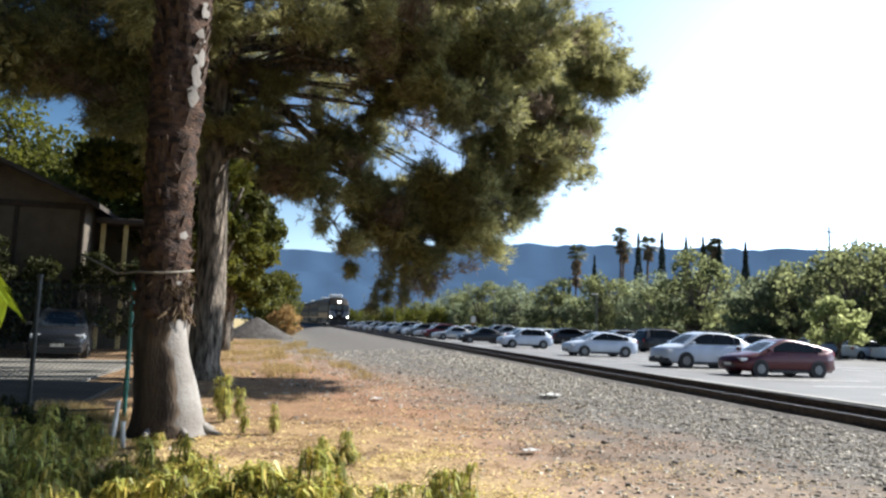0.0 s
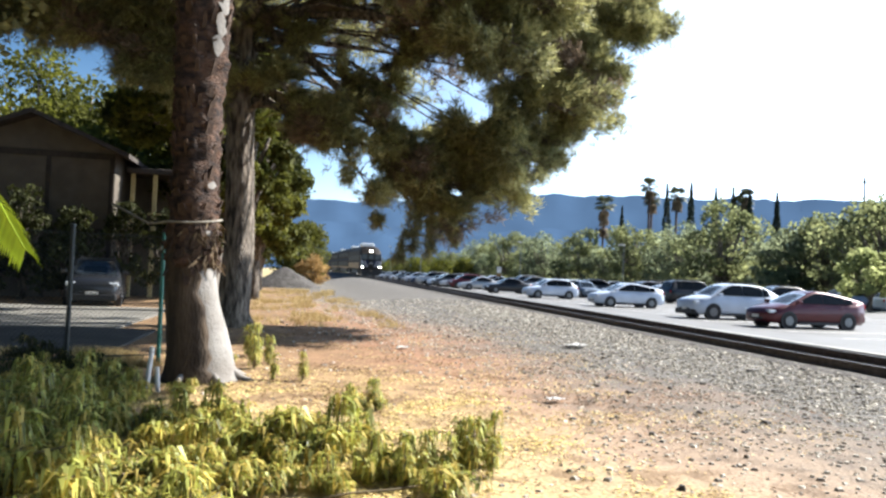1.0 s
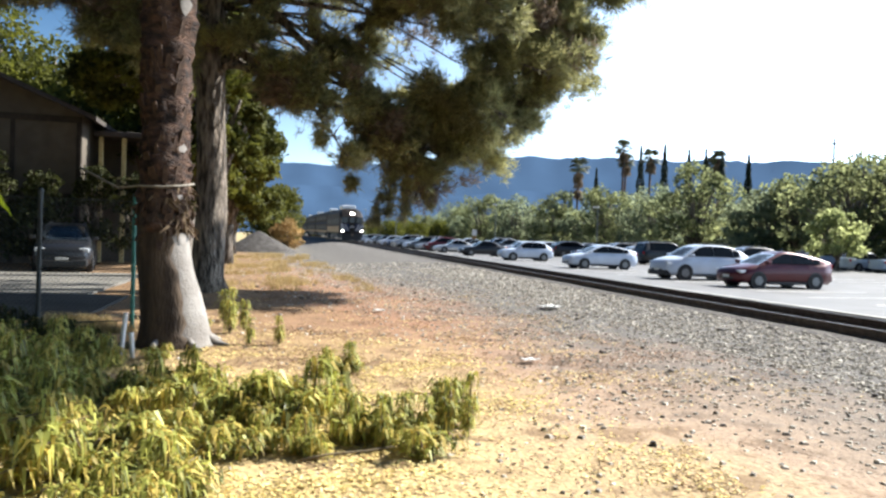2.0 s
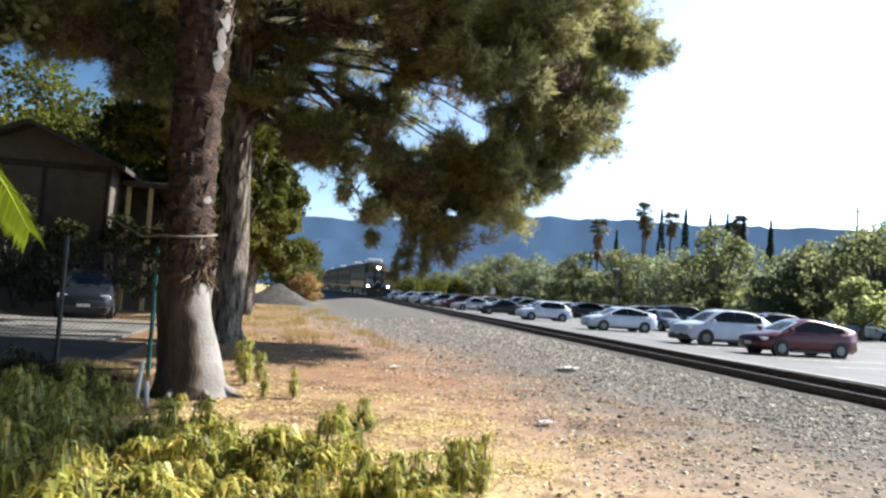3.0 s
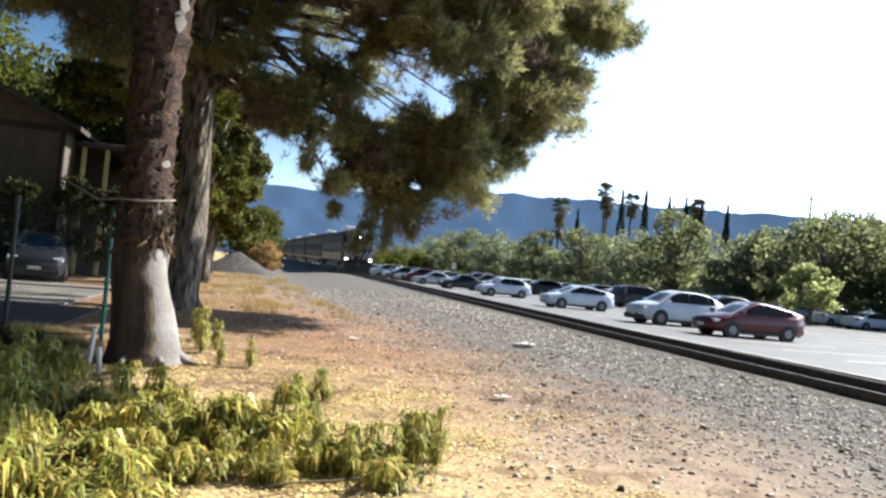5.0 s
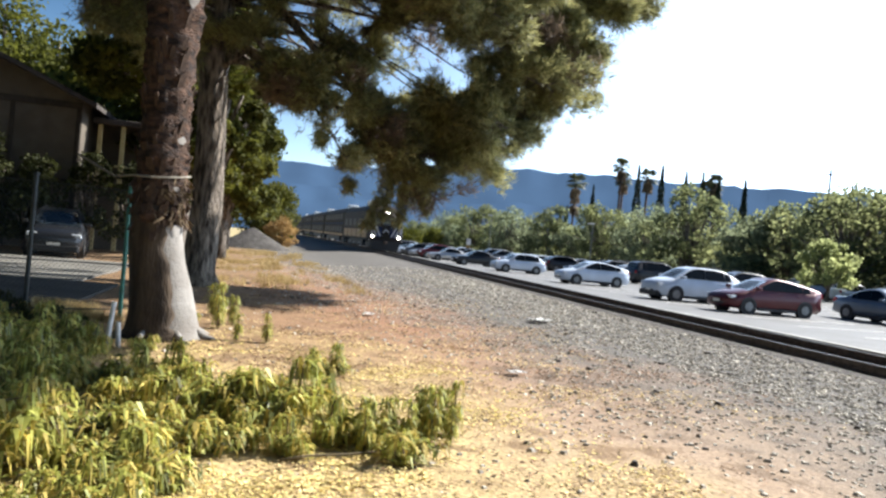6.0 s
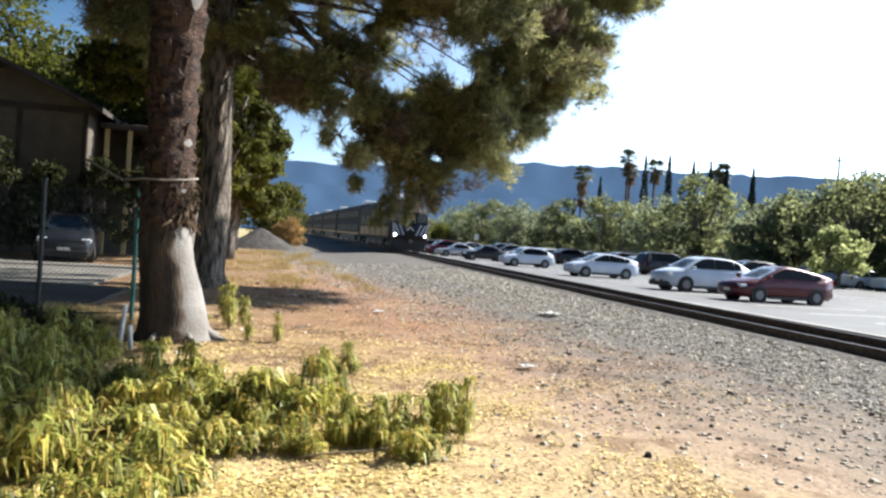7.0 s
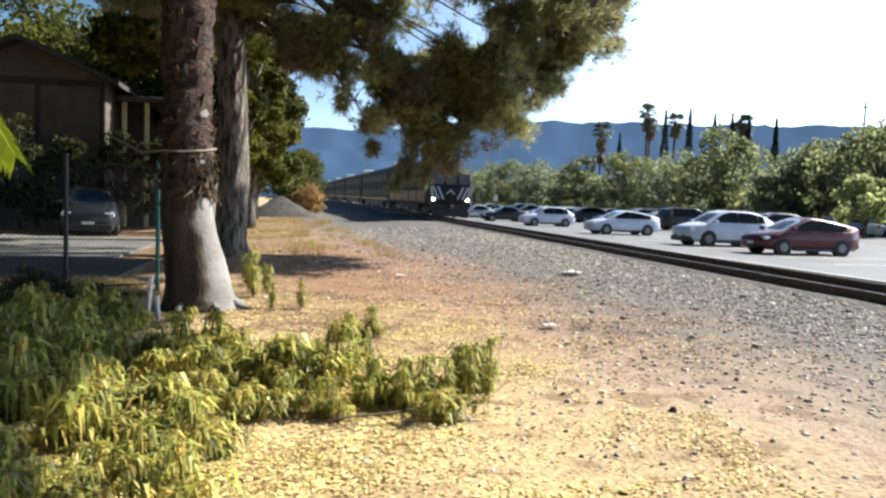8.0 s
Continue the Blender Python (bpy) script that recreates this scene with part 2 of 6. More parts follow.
M_FRESH = mat("fresh_lime_leaflets", (0.42, 0.52, 0.03), (0.30, 0.42, 0.02), rough=0.4, scale=5, fine=30, bump=0, rand=0.2, trans=0.55)
M_LITTER = mat("yellow_leaf_litter", (0.66, 0.52, 0.25), (0.38, 0.26, 0.11), rough=0.8, scale=3, fine=20, bump=0, rand=0.5, trans=0.1)
M_PETAL = mat("fallen_yellow_petals", (0.76, 0.62, 0.25), (0.5, 0.38, 0.13), rough=0.8, scale=3, fine=20, bump=0, rand=0.4, trans=0.15)
M_LITTER_D = mat("brown_leaf_litter", (0.34, 0.20, 0.11), (0.17, 0.10, 0.06), rough=0.85, scale=3, fine=20, bump=0, rand=0.5)
M_STONE = mat("grey_stone", (0.52, 0.475, 0.395), (0.19, 0.165, 0.135), rough=0.9, scale=6, fine=40, bump=0.5, rand=0.55)
M_DARKSTONE = mat("dark_stone", (0.10, 0.085, 0.075), (0.05, 0.043, 0.04), rough=0.9, scale=6, fine=40, bump=0.5, rand=0.4)
M_PILE = mat("piled_gravel", (0.1, 0.09, 0.08), (0.055, 0.048, 0.042), rough=0.95, scale=3, fine=16, bump=1.0, dist=0.12)
M_DRYBUSH = mat("dry_orange_brush", (0.46, 0.3, 0.11), (0.28, 0.17, 0.065), rough=0.8, scale=0.8, fine=6, bump=0, rand=0.4, trans=0.3)
M_DRYGRASS = mat("dry_grass", (0.50, 0.38, 0.17), (0.34, 0.24, 0.10), rough=0.85, scale=2, fine=12, bump=0, rand=0.35, trans=0.2)
# beige wall colour taken down to imitate the shade on the house
M_STUCCO = mat("dim_shaded_stucco", (0.13, 0.11, 0.085), (0.095, 0.08, 0.064), rough=0.9, scale=1.5, fine=60, bump=0.3)
M_TRIM = mat("dark_brown_timber", (0.055, 0.042, 0.034), (0.032, 0.025, 0.02), rough=0.8, scale=5, fine=50)
M_ROOF = mat("brown_roof_shingle", (0.075, 0.062, 0.053), (0.045, 0.037, 0.032), rough=0.9, scale=3, fine=20, bump=0.8, rand=0.25)
M_YELLOWPOST = mat("cream_painted_post", (0.62, 0.52, 0.26), (0.5, 0.4, 0.2), rough=0.6, scale=5, fine=30, bump=0.1)
M_FENCE = mat("green_coated_steel", (0.035, 0.17, 0.125), (0.022, 0.11, 0.085), rough=0.45, scale=8, fine=60, bump=0.1)
M_FENCE_D = mat("dark_fence_steel", (0.022, 0.03, 0.028), (0.014, 0.018, 0.018), rough=0.5, scale=8, fine=60, bump=0.1)
M_GREY = mat("grey_painted_steel", (0.13, 0.15, 0.15), (0.09, 0.105, 0.105), rough=0.5, scale=3, fine=40, bump=0.1)
M_WHITE = mat("white_plastic", (0.70, 0.69, 0.65), (0.5, 0.48, 0.45), rough=0.5, scale=6, fine=40, bump=0.1)
M_PAPER = mat("white_paper", (0.86, 0.85, 0.83), (0.76, 0.75, 0.73), rough=0.8, scale=4, fine=30, bump=0.0)
M_ROPE = mat("pale_rope", (0.25, 0.22, 0.175), (0.16, 0.14, 0.11), rough=0.9, scale=10, fine=90)
M_RUBBER = mat("tyre_rubber", (0.018, 0.018, 0.019), (0.028, 0.027, 0.026), rough=0.85, scale=8, fine=60, bump=0.2)
M_RIM = mat("alloy_wheel", (0.22, 0.225, 0.23), (0.15, 0.155, 0.16), rough=0.35, metal=0.6, scale=8, fine=60, bump=0.0)
M_BLACK = mat("black_plastic", (0.016, 0.016, 0.018), (0.024, 0.024, 0.025), rough=0.6, scale=8, fine=60, bump=0.1)
M_CARGLASS = glass_mat("tinted_car_glass", (0.012, 0.016, 0.02))
M_SCREEN = glass_mat("car_screen_glass", (0.03, 0.04, 0.05), 0.05)
M_SCREEN.node_tree.nodes["Principled BSDF"].inputs["Specular IOR Level"].default_value = 0.8
M_LENS = glass_mat("headlight_lens", (0.62, 0.66, 0.7), 0.1)
M_TAIL = glass_mat("tail_light_lens", (0.35, 0.012, 0.012), 0.15)
# train body colours kept near black to imitate backlight and tree shadow
M_LOCO = mat("backlit_loco_paint", (0.032, 0.027, 0.023), (0.02, 0.017, 0.015), rough=0.6, scale=1.5, fine=20, bump=0.1, spec=0.08)
M_COACH = mat("backlit_coach_side", (0.034, 0.028, 0.022), (0.02, 0.017, 0.014), rough=0.7, metal=0.0, scale=0.8, fine=12, bump=0.15, spec=0.08)
M_COACHROOF = mat("grey_coach_roof", (0.055, 0.055, 0.054), (0.035, 0.035, 0.034), rough=0.7, metal=0.0, scale=0.8, fine=12, bump=0.1, spec=0.08)
# white for the blocks that mimic sun glints on the train roofs
M_ROOFGLINT = mat("white_roof_glint", (0.8, 0.8, 0.79), (0.68, 0.68, 0.67), rough=0.35, metal=0.0, scale=0.8, fine=12, bump=0.05)
M_TRAINGLASS = mat("dull_dark_train_glass", (0.016, 0.017, 0.018), (0.026, 0.026, 0.026), rough=0.5, scale=2, fine=20, bump=0, spec=0.15)
# colours the sunlit ground's reflection on the train; also the sign's orange band
M_ORANGE = mat("gold_reflection_and_sign_orange", (0.3, 0.17, 0.055), (0.18, 0.1, 0.035), rough=0.5, scale=1.5, fine=20, bump=0.1, metal=0.5)
M_BLUE = mat("dark_blue_paint", (0.022, 0.032, 0.075), (0.015, 0.023, 0.055), spec=0.08, rough=0.7, scale=1.5, fine=20, bump=0.05)
M_STRIPE = mat("white_stripe_paint", (0.5, 0.5, 0.5), (0.36, 0.36, 0.37), rough=0.4, scale=2, fine=20, bump=0.05)
M_BEAM = glow("headlight_beam", (1.0, 0.95, 0.82), 22.0)
M_HILL = mat("hazy_far_hill", (0.016, 0.03, 0.052), (0.012, 0.022, 0.04), rough=1.0, scale=0.006, fine=0.03, bump=0.0, spec=0.0)
_b = M_HILL.node_tree.nodes["Principled BSDF"]          # haze and air light of the distance, put in as blue colour and glow
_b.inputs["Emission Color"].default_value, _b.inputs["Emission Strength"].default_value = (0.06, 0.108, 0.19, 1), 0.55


# ---- mesh helpers ----
def obj(name, bm, material, parent=None, label="", smooth=False):
    me = bpy.data.meshes.new(name)
    bm.to_mesh(me)
    bm.free()
    for m in (material if isinstance(material, (list, tuple)) else [material]):
        me.materials.append(m)
    if smooth:
        me.polygons.foreach_set("use_smooth", [True] * len(me.polygons))
    ob = new(name, me)
    if parent is not None:
        ob.parent = parent
    if label:
        ob["label"] = label
    return ob


def part(name, bm, material, parent, label="", smooth=False):
    return obj(name, bm, material, parent, label, smooth)


def raw(name, verts, faces, material, parent=None, smooth=False):
    me = bpy.data.meshes.new(name)
    me.from_pydata(verts, [], faces)
    for m in (material if isinstance(material, (list, tuple)) else [material]):
        me.materials.append(m)
    if smooth:
        me.polygons.foreach_set("use_smooth", [True] * len(me.polygons))
    ob = new(name, me)
    if parent is not None:
        ob.parent = parent
    return ob


def empty(name, m=None):
    ob = new(name)
    if m is not None:
        ob.matrix_basis = m
    return ob


def box(bm, x0, x1, y0, y1, z0, z1, bevel=0.0):
    m = Matrix.LocRotScale(((x0 + x1) / 2, (y0 + y1) / 2, (z0 + z1) / 2), None, (abs(x1 - x0), abs(y1 - y0), abs(z1 - z0)))
    g = bmesh.ops.create_cube(bm, size=1.0, matrix=m)
    if bevel:
        es = list({e for v in g["verts"] for e in v.link_edges})
        bmesh.ops.bevel(bm, geom=es, offset=bevel, segments=2, affect="EDGES", profile=0.5)
    return bm


def boxm(x0, x1, y0, y1, z0, z1, bevel=0.0):
    return box(bmesh.new(), x0, x1, y0, y1, z0, z1, bevel)


def tube(bm, pts, radii, sides=8, cap=True, rough=0.0):
    """A tapered round limb through the points."""
    pts = [Vector(p) for p in pts]
    rings = []
    for i, p in enumerate(pts):
        d = (pts[min(i + 1, len(pts) - 1)] - pts[max(i - 1, 0)]).normalized()
        u = d.orthogonal().normalized() if i == 0 else (u - d * u.dot(d)).normalized()
        w = d.cross(u)
        ring = []
        for k in range(sides):
            a = 2 * math.pi * k / sides
            r = radii[i] * (1 + rough * (noise.noise(p * 1.7 + Vector((k * 3.1, 0, 0)))))
            ring.append(bm.verts.new(p + (u * math.cos(a) + w * math.sin(a)) * r))
        rings.append(ring)
    for a, b in zip(rings, rings[1:]):
        for k in range(sides):
            bm.faces.new((a[k], a[(k + 1) % sides], b[(k + 1) % sides], b[k]))
    if cap:
        bm.faces.new(rings[0][::-1])
        bm.faces.new(rings[-1])
    return bm


def cyl_y(bm, x, y0, y1, z, r, seg=20):
    tube(bm, [(x, y0, z), (x, (y0 + y1) / 2, z), (x, y1, z)], [r, r, r], seg)
    return bm


def prism(bm, pts, y0, y1):
    """A profile in x and z, drawn out along y."""
    a = [bm.verts.new((x, y0, z)) for x, z in pts]
    b = [bm.verts.new((x, y1, z)) for x, z in pts]
    n = len(pts)
    bm.faces.new(a)
    bm.faces.new(b[::-1])
    for i in range(n):
        bm.faces.new((a[i], b[i], b[(i + 1) % n], a[(i + 1) % n]))
    bmesh.ops.recalc_face_normals(bm, faces=bm.faces)
    return bm


def smooth01(v, lo, hi):
    t = min(max((v - lo) / (hi - lo), 0.0), 1.0)
    return t * t * (3 - 2 * t)


# ---- the lie of the land ----
TRACK_X, GAUGE = 11.5, 1.5


def track_z(y):
    """Height of the rail bed's top; the line climbs gently up the valley."""
    return 0.02 + 0.0065 * min(max(y - 12, -6), 130)


def gz(x, y):
    """Height of the ground."""
    w = smooth01(x, 3.5, 9.0) * (1 - smooth01(x, 13.0, 14.2))
    z = w * track_z(y)
    near = smooth01(70 - abs(y), 0, 40) * (1 - smooth01(abs(x), 25, 45)) * (1 - smooth01(x, 9, 10))
    z += near * 0.05 * noise.noise((x * 0.45, y * 0.45, 0.3)) + near * 0.018 * noise.noise((x * 2.1, y * 2.1, 1.7))
    z -= 0.03 * (1 - w)
    if x > 13.6:
        z = min(z, -0.03)
    return z


def build_ground():
    xs = np.unique(np.concatenate([np.linspace(-2600, -60, 14), np.linspace(-60, -10, 30), np.arange(-10, 15.2, 0.3), np.linspace(15.2, 60, 24), np.linspace(60, 2600, 16)]))
    ys = np.unique(np.concatenate([np.linspace(-1500, -20, 10), np.linspace(-20, 2, 16), np.arange(2, 26, 0.3), np.linspace(26, 90, 70), np.linspace(90, 260, 30), np.linspace(260, 2600, 16)]))
    verts = [(x, y, gz(x, y)) for y in ys for x in xs]
    n = len(xs)
    faces = [(j * n + i, j * n + i + 1, (j + 1) * n + i + 1, (j + 1) * n + i) for j in range(len(ys) - 1) for i in range(n - 1)]
    g = raw("ground", verts, faces, M_GROUND, smooth=True)
    tagged(g, "dry dirt ground with gravel and yellow leaf litter", "ground", kind="structure")


def sheet(name, x0, x1, y0, y1, z, material, label, category):
    bm = bmesh.new()
    box(bm, x0, x1, y0, y1, z - 0.25, z)
    return tagged(obj(name, bm, material), label, category, kind="structure")


def build_lot():
    sheet("parking_lot", 14.6, 52.0, -40, 330, 0.0, M_ASPHALT, "pale worn asphalt of the sunlit station car park", "parking lot")
    sheet("lot_kerb", 52.0, 52.35, -40, 330, 0.13, M_CONCRETE, "low concrete kerb along the car park", "kerb")
    sheet("lot_edge", 14.3, 14.6, -40, 330, 0.05, M_CONCRETE, "concrete edging strip beside the track", "kerb")
    sheet("driveway", -60, -3.9, 18.6, 27.2, 0.02, M_DRIVE, "pale concrete driveway behind the fence, dimmed for shade", "driveway")
    # a dark sheet laid over the dirt as the yard's shade
    sheet("yard_shade_sheet", -60, -3.0, 13.7, 18.55, 0.016, M_YARDSHADE, "dark sheet standing in for yard shade behind the fence", "lane")
    for row_x in ((18.0, 22.9), (29.2, 34.1)):
        for i in range(46):
            y = 10.0 + i * 2.75
            bm = bmesh.new()
            box(bm, row_x[0], row_x[1], y - 0.06, y + 0.06, 0.0, 0.006)
            tagged(obj("bay_line", bm, M_PAINT), "white painted parking bay line on asphalt", "road marking", "bay lines", "structure")


def build_track():
    bm = bmesh.new()
    ys = np.concatenate([np.arange(-30, 60, 1.5), np.linspace(60, 330, 60)])
    prof = [(-2.2, -0.12), (-1.5, -0.035), (-1.36, 0.03), (-0.92, 0.035), (-0.66, -0.02), (0, -0.03), (0.66, -0.02), (0.92, 0.035), (1.36, 0.03), (2.0, -0.04), (2.9, -0.18)]
    rows = []
    for y in ys:
        rows.append([bm.verts.new((TRACK_X + x + 0.05 * noise.noise((x, y * 0.9, 4)), y, track_z(y) + z + 0.03 * noise.noise((x * 2, y * 1.3, 0)))) for x, z in prof])
    for a, b in zip(rows, rows[1:]):
        for k in range(len(prof) - 1):
            bm.faces.new((a[k], a[k + 1], b[k + 1], b[k]))
    bed = obj("ballast_bed", bm, M_BALLAST, smooth=True)
    tagged(bed, "grey crushed-stone ballast bed under the rails", "ballast", kind="structure")
    track = tagged(empty("railway_track"), "single railway track with rusty rails on dark ties", "railway track")
    # rail profile: foot, web, head
    half = [(0.07, 0.0), (0.07, 0.015), (0.02, 0.04), (0.02, 0.12), (0.038, 0.135), (0.038, 0.186)]
    full = half + [(-x, z) for x, z in half[::-1]]
    for side in (-0.75, 0.75):
        bm = bmesh.new()
        rings = []
        for y in ys:
            rings.append([bm.verts.new((TRACK_X + side + x, y, track_z(y) + 0.01 + z)) for x, z in full])
        for a, b in zip(rings, rings[1:]):
            for k in range(len(full)):
                bm.faces.new((a[k], b[k], b[(k + 1) % len(full)], a[(k + 1) % len(full)]))
        rail = part("rail", bm, M_STEEL, track)
        bm = bmesh.new()
        ra = None
        for y in ys:
            r = [bm.verts.new((TRACK_X + side + x, y, track_z(y) + 0.01 + 0.189)) for x in (-0.03, 0.03)]
            if ra:
                bm.faces.new((ra[0], ra[1], r[1], r[0]))
            ra = r
        part("rail_head", bm, M_POLISH, rail, "polished running surface of the rail")
    bm = boxm(-1.3, 1.3, -0.115, 0.115, -0.1, 0.1, 0.012)
    first = part("tie", bm, M_TIE, track)
    for i in range(260):
        y = -6 + i * 0.55
        o = first if i == 0 else new("tie", first.data)
        o.parent = track
        o.matrix_basis = pose(TRACK_X + random.uniform(-0.05, 0.05), y, track_z(y) - 0.085, 0, 0, random.uniform(-1.2, 1.2))


def build_hills():
    """A wooded range across the valley, its blue haze put in by colour and glow."""
    def ridge(name, r, heights, span_, depth):
        verts, faces = [], []
        n, layers = 150, 6
        for i in range(n + 1):
            az = radians(span_[0] + (span_[1] - span_[0]) * i / n)
            u = i / n * (len(heights) - 1)
            k = min(int(u), len(heights) - 2)
            h = heights[k] + (heights[k + 1] - heights[k]) * smooth01(u - k, 0, 1)
            h *= 1 + 0.05 * noise.noise((i * 0.22, 0, r)) + 0.02 * noise.noise((i * 0.9, 3, r))
            for j in range(layers + 1):
                f = j / layers
                rr = r + depth * f + 60 * noise.noise((i * 0.25, f * 3, 1))
                z = h * f ** 0.8 * (1 + 0.12 * (1 - f) * noise.noise((i * 0.35, f * 4, 9))) - 6 * (1 - f)
                verts.append((rr * math.sin(az), rr * math.cos(az), z))
        m = layers + 1
        for i in range(n):
            for j in range(layers):
                faces.append((i * m + j, (i + 1) * m + j, (i + 1) * m + j + 1, i * m + j + 1))
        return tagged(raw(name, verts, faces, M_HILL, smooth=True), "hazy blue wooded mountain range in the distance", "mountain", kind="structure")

    R0, D = 2000.0, 500.0
    t = [math.tan(radians(e)) * (R0 + D) for e in (4.6, 5.0, 5.6, 5.9, 5.3, 5.6, 6.2, 6.5, 6.45, 6.3, 6.1, 6.0, 5.5, 5.0)]
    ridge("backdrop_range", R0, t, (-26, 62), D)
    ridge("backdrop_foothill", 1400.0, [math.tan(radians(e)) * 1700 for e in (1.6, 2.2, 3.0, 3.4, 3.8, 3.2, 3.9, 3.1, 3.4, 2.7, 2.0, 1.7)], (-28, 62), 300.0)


# ---- trees ----
def leaf_quads(centers, size, seed):
    """One small bent leaf clump for each centre, as verts and faces."""
    rng = np.random.default_rng(seed)
    n = len(centers)
    a = rng.normal(size=(n, 3))
    a /= np.linalg.norm(a, axis=1)[:, None]
    b = rng.normal(size=(n, 3))
    b -= a * np.sum(a * b, axis=1)[:, None]
    b /= np.linalg.norm(b, axis=1)[:, None]
    s = size * rng.uniform(0.55, 1.35, (n, 1))
    nrm = np.cross(a, b)
    v = np.stack([centers - a * s * 0.5, centers + b * s * 0.3 + nrm * s * 0.12, centers + a * s * 0.5, centers - b * s * 0.3 + nrm * s * 0.12], 1).reshape(-1, 3)
    f = np.arange(4 * n).reshape(-1, 4)
    return v, f


def crown_points(blobs, n, seed, shell=0.55):
    rng = np.random.default_rng(seed)
    vol = np.array([b[3] * b[4] * b[5] for b in blobs]) ** 0.75
    pick = rng.choice(len(blobs), n, p=vol / vol.sum())
    d = rng.normal(size=(n, 3))
    d /= np.linalg.norm(d, axis=1)[:, None]
    r = shell + (1 - shell) * rng.random(n) ** 0.6
    r *= 1 + 0.15 * rng.normal(size=n)
    B = np.array(blobs)[pick]
    return B[:, :3] + d * r[:, None] * B[:, 3:6]


def broad_tree(name, height, spread, material, seed, leaves=4200, leaf=0.42, label="", category="tree", lift=0.12, lobes=13):
    """A round-crowned tree: a forked trunk, limbs and a crown of many leaf clumps in uneven lobes."""
    rng = random.Random(seed)
    t = empty(name)
    bm = bmesh.new()
    h0 = height * lift
    tube(bm, [(0, 0, -0.1), (0.05, 0.03, h0 * 0.6), (0.1, 0, h0 * 1.4), (0, 0.1, height * 0.5)], [0.035 * height, 0.027 * height, 0.022 * height, 0.01 * height], 9, rough=0.2)
    part("trunk", bm, M_PINEBARK, t, smooth=True)
    blobs = []
    bm = bmesh.new()
    for i in range(lobes):
        a = i * 2.4 + rng.uniform(-0.4, 0.4)
        rr = spread * math.sqrt((i + 0.4) / lobes) * rng.uniform(0.6, 0.85 if lobes < 20 else 1.0)
        top = height * (0.92 - 0.45 * (rr / spread) ** 2) * rng.uniform(0.85 if lobes < 20 else 0.68, 1.05)
        r = spread * (rng.uniform(0.24, 0.40) if lobes < 20 else rng.uniform(0.13, 0.27))
        c = (rr * math.cos(a), rr * math.sin(a), max(top - r * 0.8, h0 + r * 0.6))
        blobs.append((*c, r, r, r * rng.uniform(0.7, 0.95)))
        low = (c[0] * 1.05, c[1] * 1.05, h0 + (c[2] - h0) * rng.uniform(0.25, 0.5))
        blobs.append((*low, r * 0.85, r * 0.85, r * 0.7))
        tube(bm, [(0.05, 0, h0 * 1.1), (c[0] * 0.45, c[1] * 0.45, h0 + (c[2] - h0) * 0.55), c], [0.014 * height, 0.008 * height, 0.002 * height], 6)
    part("limb", bm, M_PINEBARK, t, smooth=True)
    p = crown_points(blobs, leaves, seed)
    p = p[p[:, 2] > 0.25]
    v, f = leaf_quads(p, leaf, seed + 1)
    raw("crown", v.tolist(), f.tolist(), material, t)
    tagged(t, label, category)
    return t


def cypress(name, height, seed, label):
    t = empty(name)
    bm = bmesh.new()
    tube(bm, [(0, 0, -0.1), (0, 0, height * 0.5), (0, 0, height * 0.97)], [0.25, 0.16, 0.03], 7)
    part("trunk", bm, M_PINEBARK, t)
    rng = np.random.default_rng(seed)
    n = 2600
    u = rng.random(n) ** 0.8
    w = height * 0.08 * (1 - u) ** 0.8 * (0.6 + 0.4 * np.minimum(u * 8, 1)) * (1 + 0.14 * np.sin(u * 37 + seed))
    a = rng.random(n) * 6.283
    r = w * np.sqrt(rng.uniform(0.35, 1.0, n))
    p = np.stack([r * np.cos(a), r * np.sin(a), 0.6 + u * (height - 0.6)], 1)
    v, f = leaf_quads(p, 0.42, seed + 1)
    raw("crown", v.tolist(), f.tolist(), M_CYPRESS, t)
    return tagged(t, label, "cypress tree")


def fan_frond(bm, base, out, up, length, width, fingers=9):
    """A pleated fan blade on a stalk."""
    base, out = Vector(base), Vector(out).normalized()
    tip = base + out * length * 0.45 + Vector((0, 0, up * length * 0.4))
    side = out.cross(Vector((0, 0, 1))).normalized() if abs(out.z) < 0.95 else Vector((1, 0, 0))
    nrm = side.cross(out)
    a, b = bm.verts.new(base - side * 0.03), bm.verts.new(base + side * 0.03)
    c = bm.verts.new(tip)
    bm.faces.new((a, b, c))
    for k in range(fingers):
        f0, f1 = (k - fingers / 2) / fingers * 2.3, (k + 0.9 - fingers / 2) / fingers * 2.3
        m = (f0 + f1) / 2
        d0, d1, dm = [(out * math.cos(q) + side * math.sin(q)) for q in (f0, f1, m)]
        L = length * 0.55
        drop = Vector((0, 0, -0.28 * L))
        vs = [c, bm.verts.new(tip + d0 * L * 0.6 + nrm * 0.05), bm.verts.new(tip + dm * L + drop), bm.verts.new(tip + d1 * L * 0.6 - nrm * 0.02)]
        bm.faces.new(vs)


